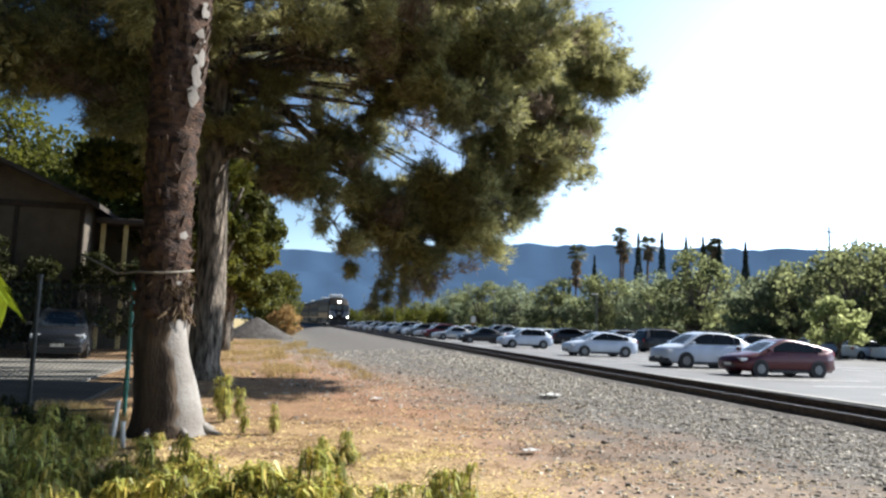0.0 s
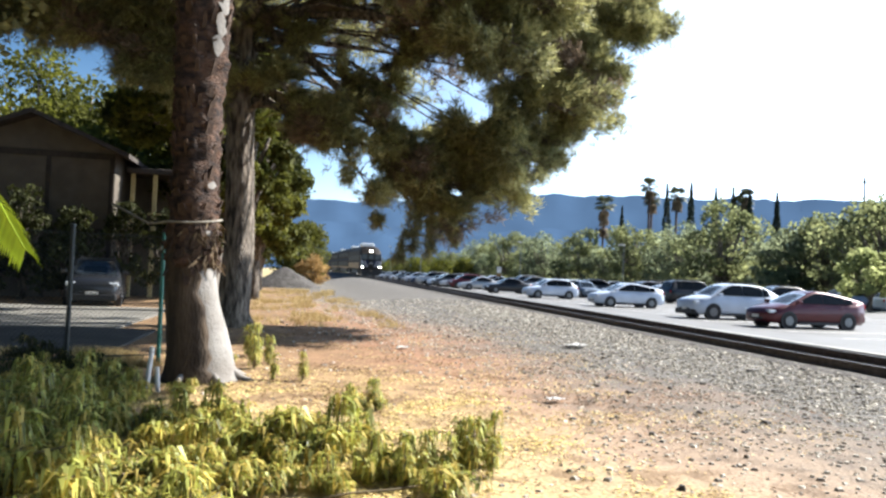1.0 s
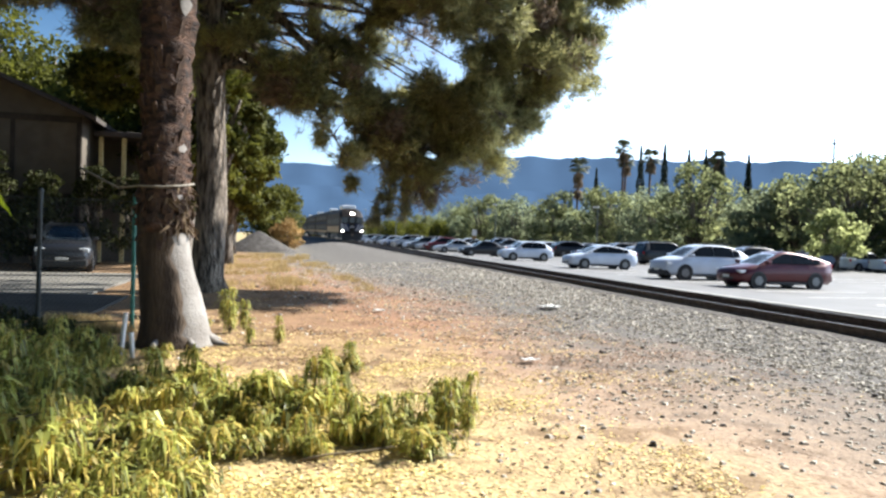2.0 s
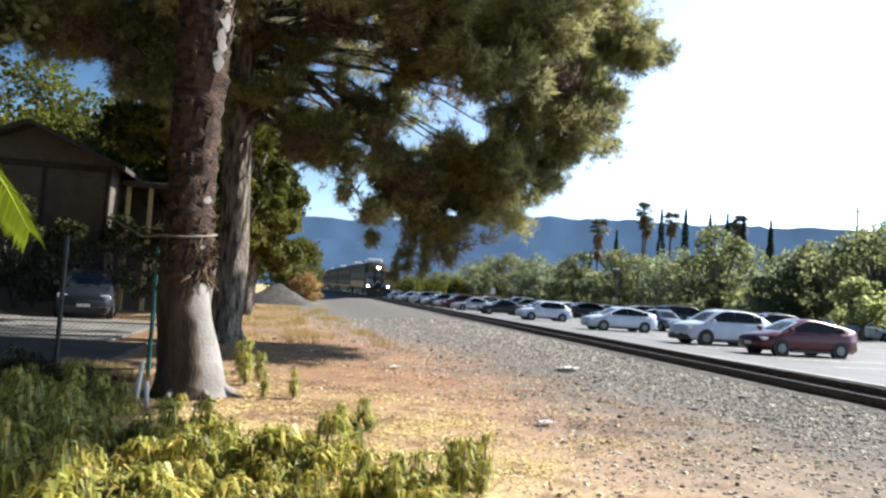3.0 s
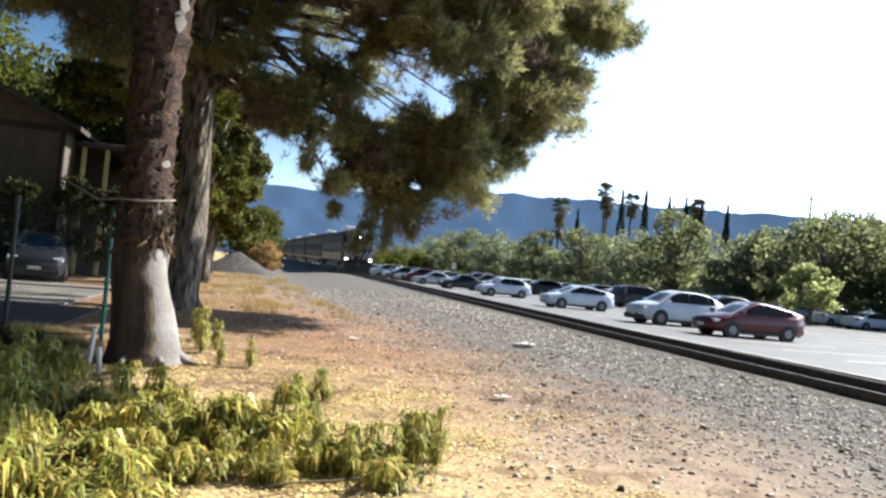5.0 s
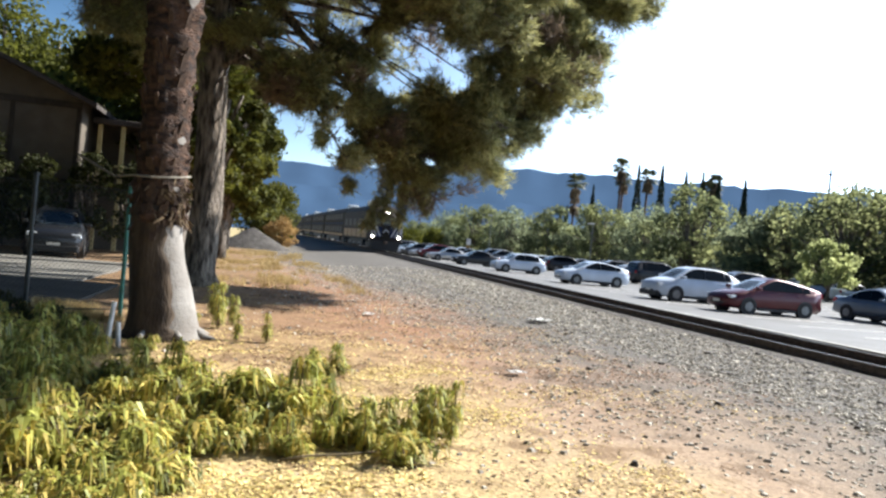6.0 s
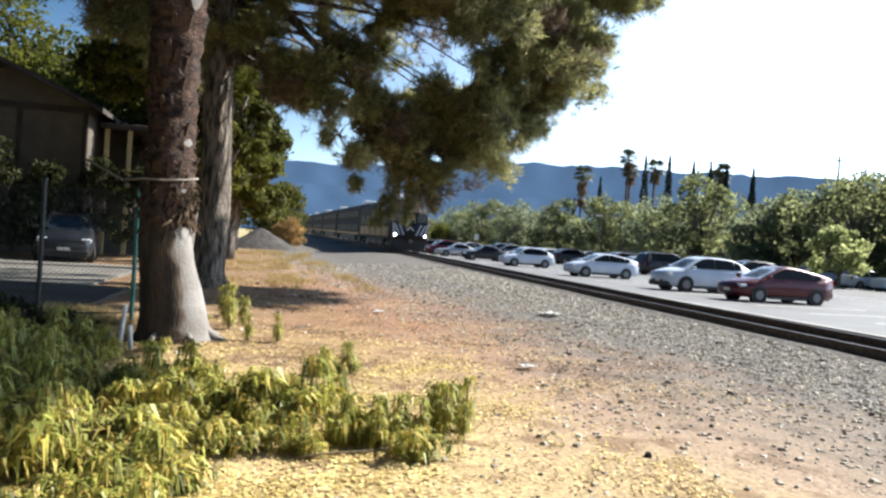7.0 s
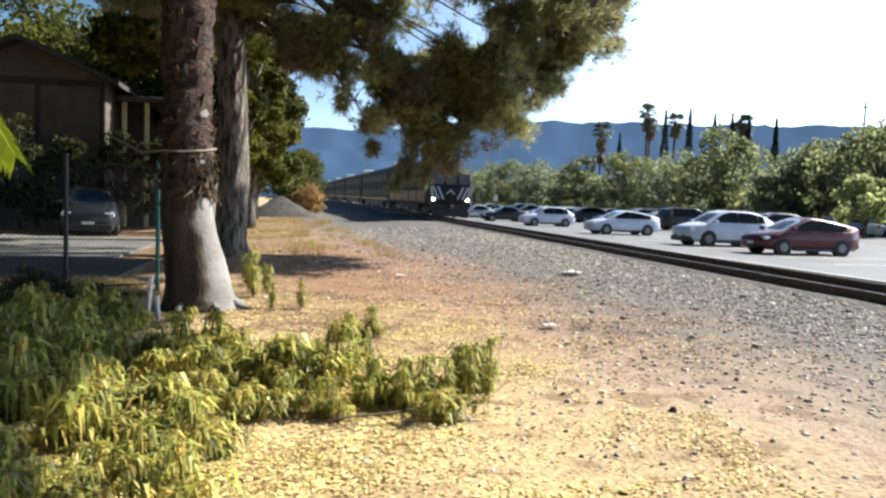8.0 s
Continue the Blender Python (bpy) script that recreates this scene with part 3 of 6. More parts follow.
def fan_palm(name, height, seed, label, skirt=0.18, trunk=None, crown_r=2.9):
    rng = random.Random(seed)
    t = empty(name)
    if trunk is None:
        bm = bmesh.new()
        tube(bm, [(0, 0, -0.1), (rng.uniform(-.2, .2), 0.1, height * 0.5), (0, 0, height - 1.2)], [0.36, 0.24, 0.22], 9)
        part("trunk", bm, M_PALMBARK, t, smooth=True)
    bm = bmesh.new()
    for i in range(46):
        a, e = rng.uniform(0, 6.283), rng.uniform(-0.5, 1.3)
        fan_frond(bm, (0, 0, height - 1.3), (math.cos(a) * math.cos(e), math.sin(a) * math.cos(e), math.sin(e)), 0.2, crown_r * rng.uniform(0.85, 1.15), 1)
    part("crown", bm, M_FROND, t)
    if skirt:
        bm = bmesh.new()
        for i in range(60):
            a = rng.uniform(0, 6.283)
            z = height - 1.3 - rng.random() * height * skirt
            fan_frond(bm, (0.2 * math.cos(a), 0.2 * math.sin(a), z), (math.cos(a) * 0.5, math.sin(a) * 0.5, -0.85), -0.1, crown_r * rng.uniform(0.5, 0.8), 1, 6)
        part("skirt", bm, M_SKIRT, t, "brown skirt of dead fronds")
    return tagged(t, label, "palm tree")


def needle_tufts(points, dirs, size, seed, per=11, width=0.016):
    """Brushes of thin needles that spread from each point."""
    rng = np.random.default_rng(seed)
    n = len(points)
    P = np.repeat(points, per, 0)
    d = np.repeat(dirs, per, 0) * 0.9 + rng.normal(size=(n * per, 3)) * 0.55
    d /= np.linalg.norm(d, axis=1)[:, None]
    L = size * rng.uniform(0.6, 1.25, (n * per, 1))
    s = np.cross(d, rng.normal(size=(n * per, 3)))
    s /= np.linalg.norm(s, axis=1)[:, None]
    P = P + rng.normal(size=P.shape) * size * 0.22
    v = np.stack([P - s * width, P + s * width, P + d * L], 1).reshape(-1, 3)
    return v, np.arange(3 * n * per).reshape(-1, 3)


def build_pine():
    """The big pine beside the path: forked boughs that sweep out over the gravel and droop at their ends."""
    base = Vector((-1.38, 20.6, -0.1))
    pine = tagged(empty("pine_tree"), "large pine with furrowed grey bark and long drooping boughs", "pine tree")
    trunk_pts = [base, base + Vector((0.0, 0, 0.5)), base + Vector((0.05, 0, 2.2)), base + Vector((0.02, 0, 4.2)), base + Vector((-0.1, 0, 6.2)), base + Vector((0.0, 0, 8.5)),
                 base + Vector((0.15, 0.1, 11)), base + Vector((0.1, 0.2, 14.5)), base + Vector((0.2, 0, 18.5))]
    bm = bmesh.new()
    tube(bm, trunk_pts, [0.62, 0.43, 0.37, 0.36, 0.37, 0.34, 0.29, 0.2, 0.06], 22, rough=0.22)
    part("trunk", bm, M_PINEBARK, pine, smooth=True)
    rng = random.Random(5)
    nrng = np.random.default_rng(5)
    pts, dirs, dry = [], [], []

    def bough(z0, end, r, n, thick=0.1, sag=0.5, dryness=0.12, bare=0.38):
        a = Vector((base.x + 0.05, base.y, z0))
        e = Vector(end)
        if bare > 0.7:
            thick *= 0.45
        mid1 = a.lerp(e, 0.33) + Vector((rng.uniform(-.25, .25), rng.uniform(-.5, .5), sag * 0.9 + rng.uniform(-.3, .3)))
        mid2 = a.lerp(e, 0.7) + Vector((rng.uniform(-.25, .25), rng.uniform(-.4, .4), sag * 0.6 + rng.uniform(-.3, .3)))
        path = [a, mid1, mid2, e]
        b = bmesh.new()
        tube(b, path, [thick, thick * 0.72, thick * 0.42, 0.015], 7, rough=0.15)
        limb = part("bough", b, M_PINEBARK, pine, smooth=True)
        # twigs along the outer part, each carrying brushes of needles
        tw = bmesh.new()
        count = max(5, n // 70)
        for i in range(count):
            f = bare + (1 - bare) * (i + rng.random()) / count
            k = min(int(f * 3), 2)
            o = path[k].lerp(path[k + 1], f * 3 - k)
            rad = r * (0.45 + 0.65 * f)
            d = Vector((rng.gauss(0, 1), rng.gauss(0, 1), rng.gauss(-0.12, 0.75)))
            d.normalize()
            q = o + d * rad * rng.uniform(0.35, 1.0)
            tube(tw, [o, o.lerp(q, 0.5) + Vector((0, 0, 0.08)), q], [0.022, 0.014, 0.006], 4, cap=False)
            m = 66
            c = np.array(q) + nrng.normal(size=(m, 3)) * np.array([0.21, 0.21, 0.16]) * (0.55 + 0.45 * r)
            back = (np.array(q) - np.array(o))
            c[: m // 3] -= back * nrng.random((m // 3, 1)) * 0.8
            pts.append(c)
            dd = c - np.array(o)
            dirs.append(dd / (np.linalg.norm(dd, axis=1)[:, None] + 1e-6) + np.array([0, 0, 0.25]))
            dry.append(np.full(m, rng.random() < dryness))
        part("twig", tw, M_PINEBARK, limb)["kind"] = "stuff"

    # low boughs over the path
    bough(6.2, (2.0, 18.0, 3.5), 0.6, 700, 0.1, 0.3)
    bough(6.8, (4.6, 19.7, 3.2), 1.0, 1900, 0.12, 0.2, bare=0.55)
    bough(7.0, (5.8, 19.5, 3.6), 0.9, 1900, 0.1, 0.3, bare=0.6)
    bough(6.0, (1.2, 18.8, 5.0), 0.9, 1000, 0.09, 0.4)
    bough(8.3, (3.3, 19.0, 4.4), 0.85, 1500, 0.16, 0.0, bare=0.5)
    bough(7.5, (6.1, 18.2, 4.8), 0.9, 1300, 0.11, 0.4, bare=0.75)
    bough(8.0, (7.2, 18.0, 5.9), 1.05, 1700, 0.12, 0.5, bare=0.75)
    bough(8.4, (7.8, 18.6, 7.1), 1.15, 2300, 0.13, 0.6, dryness=0.5, bare=0.7)
    # high boughs on the sunny side
    bough(8.5, (5.9, 19.3, 7.9), 1.5, 2800, 0.14, 0.7, dryness=0.5, bare=0.5)
    bough(8.3, (3.2, 19.6, 9.2), 1.1, 1300, 0.12, 0.6, 0.3)
    bough(9.2, (10.7, 19.4, 9.3), 0.85, 1900, 0.12, 0.9, bare=0.55)
    bough(9.4, (9.5, 19.2, 10.0), 1.0, 1900, 0.12, 0.9, bare=0.5)
    bough(9.6, (7.0, 19.0, 9.5), 1.7, 3300, 0.14, 0.8, dryness=0.5, bare=0.45)
    bough(10.4, (8.2, 19.8, 10.8), 1.6, 2600, 0.13, 1.0)
    bough(11.0, (4.6, 20.6, 11.4), 1.9, 2600, 0.13, 1.0)
    bough(12.0, (6.2, 21.0, 13.2), 1.7, 1600, 0.12, 1.0)
    bough(7.6, (0.4, 19.9, 8.0), 0.9, 900, 0.09, 0.4)
    # the dark side towards the house
    bough(7.4, (-3.4, 19.7, 7.2), 0.9, 1100, 0.1, 0.4)
    bough(8.2, (-4.6, 18.6, 8.4), 1.4, 2000, 0.12, 0.6)
    bough(8.0, (-6.4, 18.4, 7.8), 1.3, 2200, 0.12, 0.6)
    bough(8.6, (-8.6, 18.8, 9.0), 1.5, 2200, 0.12, 0.8)
    bough(9.6, (-6.0, 19.5, 10.8), 1.7, 1900, 0.12, 0.9)
    bough(10.4, (-2.6, 20.4, 11.2), 1.6, 1800, 0.11, 0.9)
    bough(12.5, (-4.2, 21.4, 14.0), 1.7, 1000, 0.11, 0.9)
    bough(13.0, (1.8, 20.4, 14.6), 1.9, 1200, 0.11, 0.9)
    bough(15.0, (-0.4, 21.2, 18.2), 1.7, 900, 0.1, 0.5)
    bough(7.8, (-5.4, 18.9, 7.6), 0.9, 1700, 0.1, 0.3)
    bough(7.6, (-3.4, 19.2, 6.5), 0.7, 1000, 0.09, 0.3)
    bough(7.9, (-6.9, 18.8, 7.6), 0.9, 1500, 0.1, 0.4)
    bough(7.2, (-2.7, 19.3, 5.7), 0.55, 700, 0.07, 0.2)
    bough(8.2, (-4.2, 19.2, 8.1), 1.0, 1500, 0.1, 0.4)
    bough(7.8, (-5.0, 18.9, 7.1), 0.75, 1600, 0.08, 0.3, bare=0.5)
    bough(7.9, (-6.3, 18.8, 7.1), 0.8, 1600, 0.08, 0.4, bare=0.5)
    bough(7.3, (-4.1, 19.0, 6.6), 0.6, 1100, 0.08, 0.3, bare=0.5)
    bough(7.0, (-3.3, 19.2, 6.0), 0.5, 800, 0.07, 0.2, bare=0.5)
    bough(6.9, (1.2, 19.4, 5.1), 0.5, 700, 0.07, 0.2, bare=0.5)
    bough(6.6, (0.8, 19.5, 5.3), 0.4, 500, 0.06, 0.2, bare=0.4)
    bough(8.7, (1.2, 19.6, 8.9), 0.5, 300, 0.11, 0.0, bare=0.8)
    # boughs at front and back, mostly unseen, added to shade fence and driveway
    bough(8.4, (3.4, 15.8, 8.2), 1.2, 1300, 0.11, 0.6, bare=0.72)
    bough(8.2, (4.8, 16.0, 7.0), 1.0, 1500, 0.11, 0.5, bare=0.76)
    bough(8.8, (6.3, 16.2, 8.4), 1.1, 1700, 0.11, 0.6, bare=0.74)
    bough(9.2, (5.4, 15.8, 9.9), 1.3, 1700, 0.12, 0.8, bare=0.65)
    bough(8.0, (0.6, 15.6, 8.3), 1.1, 900, 0.1, 0.6, bare=0.65)
    bough(8.6, (-2.4, 15.6, 8.4), 1.3, 1500, 0.11, 0.6, bare=0.45)
    # dense ends behind the crown, added to cast a shadow patch on the ground
    bough(7.4, (6.9, 21.5, 5.3), 1.0, 3600, 0.1, 0.5, bare=0.82)
    bough(7.3, (5.3, 21.3, 5.1), 0.8, 2400, 0.1, 0.4, bare=0.82)
    bough(7.2, (5.7, 21.3, 4.4), 0.85, 1800, 0.1, 0.4, bare=0.82)
    bough(7.2, (4.9, 21.0, 4.6), 0.75, 2600, 0.1, 0.4, bare=0.86)
    bough(7.3, (5.8, 21.1, 4.6), 0.75, 2600, 0.1, 0.4, bare=0.86)
    # high boughs out of view, added to keep sun off the yard
    bough(9.8, (1.0, 16.0, 11.6), 1.6, 2600, 0.12, 0.8, bare=0.3)
    bough(10.2, (3.0, 18.6, 12.4), 1.6, 2600, 0.12, 0.8, bare=0.3)
    bough(9.8, (-2.0, 17.4, 11.4), 1.6, 2400, 0.12, 0.8, bare=0.3)
    bough(9.6, (-3.0, 14.6, 11.2), 1.6, 2400, 0.12, 0.8, bare=0.3)
    bough(8.2, (4.6, 23.6, 7.6), 1.3, 700, 0.1, 0.6, bare=0.4)
    bough(8.0, (1.5, 23.8, 7.0), 1.1, 400, 0.1, 0.6, bare=0.4)
    bough(8.6, (3.0, 24.5, 9.0), 1.5, 600, 0.11, 0.7)
    bough(9.0, (-2.6, 25.5, 9.6), 1.6, 1500, 0.11, 0.7)
    bough(9.6, (0.4, 26.5, 11.0), 1.6, 700, 0.11, 0.7)
    bough(7.0, (-0.2, 19.2, 6.2), 0.6, 500, 0.06, 0.2)
    bough(7.6, (2.0, 19.0, 6.3), 0.7, 600, 0.09, 0.3)
    bough(9.0, (9.4, 18.8, 8.6), 0.75, 1700, 0.11, 0.6, bare=0.8)
    bough(8.6, (8.6, 18.8, 7.5), 0.75, 1600, 0.11, 0.6, bare=0.8)
    bough(8.2, (8.2, 18.7, 6.5), 0.65, 1000, 0.1, 0.5, bare=0.84)
    # dense outer ends that hang over the gravel
    bough(8.8, (8.4, 19.3, 6.6), 0.65, 1700, 0.1, 0.5, bare=0.8)
    bough(8.3, (7.9, 19.3, 5.7), 0.7, 1700, 0.1, 0.4, bare=0.8)
    bough(7.6, (6.9, 19.4, 4.9), 0.65, 1700, 0.1, 0.4, bare=0.8)
    bough(7.0, (5.6, 19.5, 3.9), 0.7, 1100, 0.1, 0.3, bare=0.8)
    bough(6.6, (4.8, 19.6, 3.8), 0.65, 1000, 0.1, 0.3, bare=0.82)
    bough(6.4, (3.8, 19.6, 3.8), 0.55, 800, 0.1, 0.3, bare=0.82)
    bough(6.4, (2.4, 19.6, 3.6), 0.45, 700, 0.08, 0.3, bare=0.8)
    bough(8.4, (3.4, 19.5, 7.5), 0.6, 900, 0.08, 0.4, bare=0.75)
    bough(9.0, (4.4, 19.5, 8.6), 0.9, 1500, 0.1, 0.5, dryness=0.4, bare=0.7)
    bough(8.0, (2.7, 19.6, 6.3), 0.55, 800, 0.07, 0.2, bare=0.75)
    # a short dead limb, and thin sprays that hang from the lowest bough
    b = bmesh.new()
    tube(b, [(base.x + 0.1, base.y - 0.1, 5.75), (-1.0, 20.3, 6.0), (-0.55, 20.2, 6.35), (-0.2, 20.1, 6.2), (-0.17, 20.1, 6.0)], [0.1, 0.08, 0.06, 0.045, 0.04], 8, rough=0.15)
    part("dead_limb", b, M_PINEBARK, pine, smooth=True)
    for x0, x1, z1 in ((3.3, 2.95, 1.95), (3.5, 3.3, 2.2), (3.8, 3.75, 2.1), (2.3, 2.3, 2.85), (4.3, 4.45, 2.45)):
        b = bmesh.new()
        tube(b, [(x0, 19.7, 3.7), (x0 * 0.4 + x1 * 0.6, 19.65, (3.7 + z1) / 2), (x1, 19.6, z1)], [0.016, 0.011, 0.005], 4)
        part("hanging_spray", b, M_PINEBARK, pine)
        f = nrng.random((90, 1)) ** 0.7
        pts.append(np.array([(x0, 19.7, 3.7)]) * (1 - f) + np.array([(x1, 19.6, z1)]) * f + nrng.normal(size=(90, 3)) * np.array([0.07, 0.1, 0.05]))
        dirs.append(np.tile([0.0, 0.0, -0.7], (90, 1)))
        dry.append(np.zeros(90, bool))
    P, D, Q = np.concatenate(pts), np.concatenate(dirs), np.concatenate(dry)
    # openings between the boughs, thinning towards their ragged rims, through which the sky shows
    thin = np.zeros(len(P))
    u, h = P[:, 0] * 19.5 / P[:, 1], 1.6 + (P[:, 2] - 1.6) * 19.5 / P[:, 1]
    for gx, gh, gr in ((2.39, 7.59, 0.40), (4.03, 6.75, 0.34), (5.05, 6.13, 0.50), (1.83, 5.51, 0.36), (0.91, 4.1, 0.5), (2.16, 4.18, 0.24), (4.43, 3.93, 0.36), (0.14, 8.25, 0.36),
                       (-0.47, 7.57, 0.33), (-3.37, 5.69, 0.45), (-4.96, 6.71, 0.5), (6.49, 4.76, 0.28), (3.18, 8.34, 0.25), (5.77, 7.32, 0.2), (1.0, 6.55, 0.3), (1.5, 7.0, 0.25), (-1.9, 7.9, 0.3), (-0.55, 5.8, 0.55), (-4.3, 8.8, 0.45)):
        rr = np.sqrt((u - gx) ** 2 + (h - gh) ** 2 * 1.2) / (gr * 0.85) + 0.22 * np.sin(u * 9 + gx) * np.sin(h * 8)
        thin = np.maximum(thin, np.clip((1.35 - rr) / 0.5, 0, 1))
    keep = nrng.random(len(P)) > thin * 0.93
    # gaps in the crown towards the sun, which leave the trunk lit between the boughs
    ta = (P[:, 0] - base.x) / 0.746
    ty, tz = P[:, 1] - base.y - 0.172 * ta, P[:, 2] - 0.643 * ta
    keep &= ~((np.abs(ty + 0.1) < 0.72) & (tz > 1.6) & (tz < 5.8) & (ta > 0.5))
    # the needles sit in clumps with air between them
    for i, p in enumerate(P):
        if p[2] < 11 and keep[i]:
            k = noise.noise((p[0] * 0.85, p[1] * 0.4, p[2] * 1.0 + 7)) + 0.55 * noise.noise((p[0] * 2.6, p[1] * 0.8, p[2] * 2.6))
            keep[i] = k > (-0.28 if -0.6 < p[0] < 6.0 else -0.5)
    P, D, Q = P[keep], D[keep], Q[keep]
    v, f = needle_tufts(P[~Q], D[~Q], 0.22, 11, 12, 0.014)
    raw("needles", v.tolist(), f.tolist(), M_NEEDLE, pine)["kind"] = "stuff"
    v, f = needle_tufts(P[Q], D[Q], 0.25, 12, 11, 0.015)
    raw("dry_needles", v.tolist(), f.tolist(), M_NEEDLE_DRY, pine)["label"] = "brown dry needle brushes"


def build_near_palm():
    """The thick palm trunk beside the path: a smooth pale flared foot, a shaggy collar of old leaf bases, ringed bark above."""
    palm = tagged(empty("palm_trunk", pose(-1.27, 11.05, 0)), "thick fan palm with a pale flared foot and shaggy brown bark", "palm tree")
    bm = bmesh.new()
    def lean(z):
        """The trunk's axis leans back from its foot, then stands upright."""
        return 0.13 - 0.20 * smooth01(z, 0.0, 1.5) - 0.02 * smooth01(z, 1.5, 3.2) + 0.02 * smooth01(z, 3.2, 5.2)

    def girth(z):
        return 0.335 - 0.035 * smooth01(z, 1.9, 3.0) + 0.05 * smooth01(z, 3.2, 5.2)

    zs = [-0.15, 0.0, 0.12, 0.3, 0.6, 1.0, 1.4, 1.75]
    tube(bm, [(lean(z), 0, z) for z in zs], [0.62, 0.525, 0.47, 0.435, 0.40, 0.36, 0.335, 0.325], 28, rough=0.07)
    part("foot", bm, M_PALMBASE, palm, "smooth grey flared foot of the palm", True)
    # old bark on the side away from the track, darkened for its shade
    bm = bmesh.new()
    zs = [-0.1, 0.05, 0.15, 0.3, 0.45, 0.6, 0.8, 1.0, 1.2, 1.4, 1.6, 1.8]
    rs = [0.59, 0.50, 0.465, 0.437, 0.418, 0.402, 0.382, 0.362, 0.349, 0.337, 0.332, 0.328]
    rngb = random.Random(12)
    grid = []
    for z, r in zip(zs, rs):
        lo, hi = radians(-66 + rngb.uniform(-10, 10) - 4 * (z < 0.3)), radians(-292)
        grid.append([bm.verts.new((lean(z) + math.cos(lo + (hi - lo) * k / 22) * (r + 0.022 + rngb.uniform(0, 0.014)), math.sin(lo + (hi - lo) * k / 22) * (r + 0.022 + rngb.uniform(0, 0.014)), z)) for k in range(23)])
    for a, b in zip(grid, grid[1:]):
        for k in range(22):
            bm.faces.new((a[k], a[k + 1], b[k + 1], b[k]))
    bmesh.ops.recalc_face_normals(bm, faces=bm.faces)
    bmesh.ops.solidify(bm, geom=bm.faces[:], thickness=0.02)
    part("shaded_bark_sheath", bm, M_SHEATH, palm, "brown fibrous bark on the foot, darkened for its shaded side", True)
    bm = bmesh.new()
    zs = np.arange(1.55, 11.2, 0.11)
    rad = [girth(z) + (0.024 if i % 2 else 0.0) + 0.016 * math.sin(i * 1.7) for i, z in enumerate(zs)]
    tube(bm, [(lean(z) + 0.015 * math.sin(z), 0, z) for z in zs], rad, 30, rough=0.2)
    part("stem", bm, M_PALMBARK, palm, "brown ringed bark with old leaf scars", True)
    rng = random.Random(3)
    shapes = []
    for i in range(8):
        w, h, o = rng.uniform(0.03, 0.08), rng.uniform(0.10, 0.26), rng.uniform(0.03, 0.10)
        bm = bmesh.new()
        q = [Vector(p) for p in ((0, -w, 0), (0, w, 0), (o, w * 0.6, h), (o, -w * 0.6, h * 0.9))]
        vs = [bm.verts.new(p) for p in q] + [bm.verts.new(p - Vector((0.025, 0, 0))) for p in q]
        bm.faces.new(vs[:4])
        bm.faces.new(vs[4:][::-1])
        for k in range(4):
            bm.faces.new((vs[k], vs[k + 4], vs[(k + 1) % 4 + 4], vs[(k + 1) % 4]))
        bmesh.ops.recalc_face_normals(bm, faces=bm.faces)
        me = bpy.data.meshes.new("leaf_base")
        bm.to_mesh(me)
        bm.free()
        me.materials.append(M_BOOT)
        shapes.append(me)
    for i in range(290):
        # cut leaf bases; dense and hanging in the collar, pointing up above it
        z = rng.uniform(1.5, 2.35) if i < 100 else rng.uniform(2.2, 7.2)
        a = rng.uniform(0, 6.283)
        r = girth(z)
        flip = 180 if (i < 100 and rng.random() < 0.65) else 0
        o = new("leaf_base", shapes[i % 8])
        o.parent = palm
        c, sn = math.cos(a), math.sin(a)
        turn = Matrix.Rotation(a, 4, "Z") @ (Matrix.Rotation(math.pi, 4, "X") if flip else Matrix.Identity(4))
        o.matrix_basis = Matrix.Translation((lean(z) + c * r, sn * r, z)) @ turn
    # frayed straw-coloured strips hanging from the collar
    strips = []
    for i in range(6):
        w, h, o = rng.uniform(0.008, 0.024), rng.uniform(0.08, 0.3), rng.uniform(0.02, 0.13)
        bm = bmesh.new()
        q = [(0, -w, 0), (0.006, w, 0), (o * 0.7, w * 0.8, -h * 0.45), (o, 0.3 * w, -h), (o * 0.95, -0.5 * w, -h * 0.9), (o * 0.65, -w, -h * 0.4)]
        vs = [bm.verts.new(p) for p in q] + [bm.verts.new((p[0] - 0.008, p[1], p[2])) for p in q]
        bm.faces.new(vs[:6])
        bm.faces.new(vs[6:][::-1])
        for k in range(6):
            bm.faces.new((vs[k], vs[k + 6], vs[(k + 1) % 6 + 6], vs[(k + 1) % 6]))
        bmesh.ops.recalc_face_normals(bm, faces=bm.faces)
        me = bpy.data.meshes.new("frayed_strip")
        bm.to_mesh(me)
        bm.free()
        me.materials.append(M_SKIRT)
        strips.append(me)
    for i in range(56):
        z, a = 1.62 + 0.6 * rng.random() ** 1.5, rng.gauss(-0.65, 0.5)
        o = new("frayed_strip", strips[i % 6])
        o.parent = palm
        o.matrix_basis = Matrix.Translation((lean(z) + math.cos(a) * 0.35, math.sin(a) * 0.35, z)) @ Matrix.Rotation(a, 4, "Z") @ Matrix.Rotation(rng.uniform(-1.0, 1.0), 4, "X")
    # pale patches that paint sunlit spots on the trunk's sunny side
    rngp = random.Random(8)
    for z, a, w, h in ((2.05, -0.8, 0.09, 0.05), (2.72, -0.7, 0.12, 0.06), (4.72, -0.95, 0.11, 0.16), (5.0, -0.85, 0.14, 0.18), (5.28, -0.7, 0.12, 0.17), (5.6, -0.7, 0.10, 0.14), (6.0, -0.6, 0.11, 0.16)):
        bm = bmesh.new()
        n = 9
        r = girth(z) + 0.015
        ring = []
        for k in range(n):
            q = 6.283 * k / n
            da, dz = w / r * math.cos(q) * rngp.uniform(0.35, 1.2), h * math.sin(q) * rngp.uniform(0.35, 1.2)
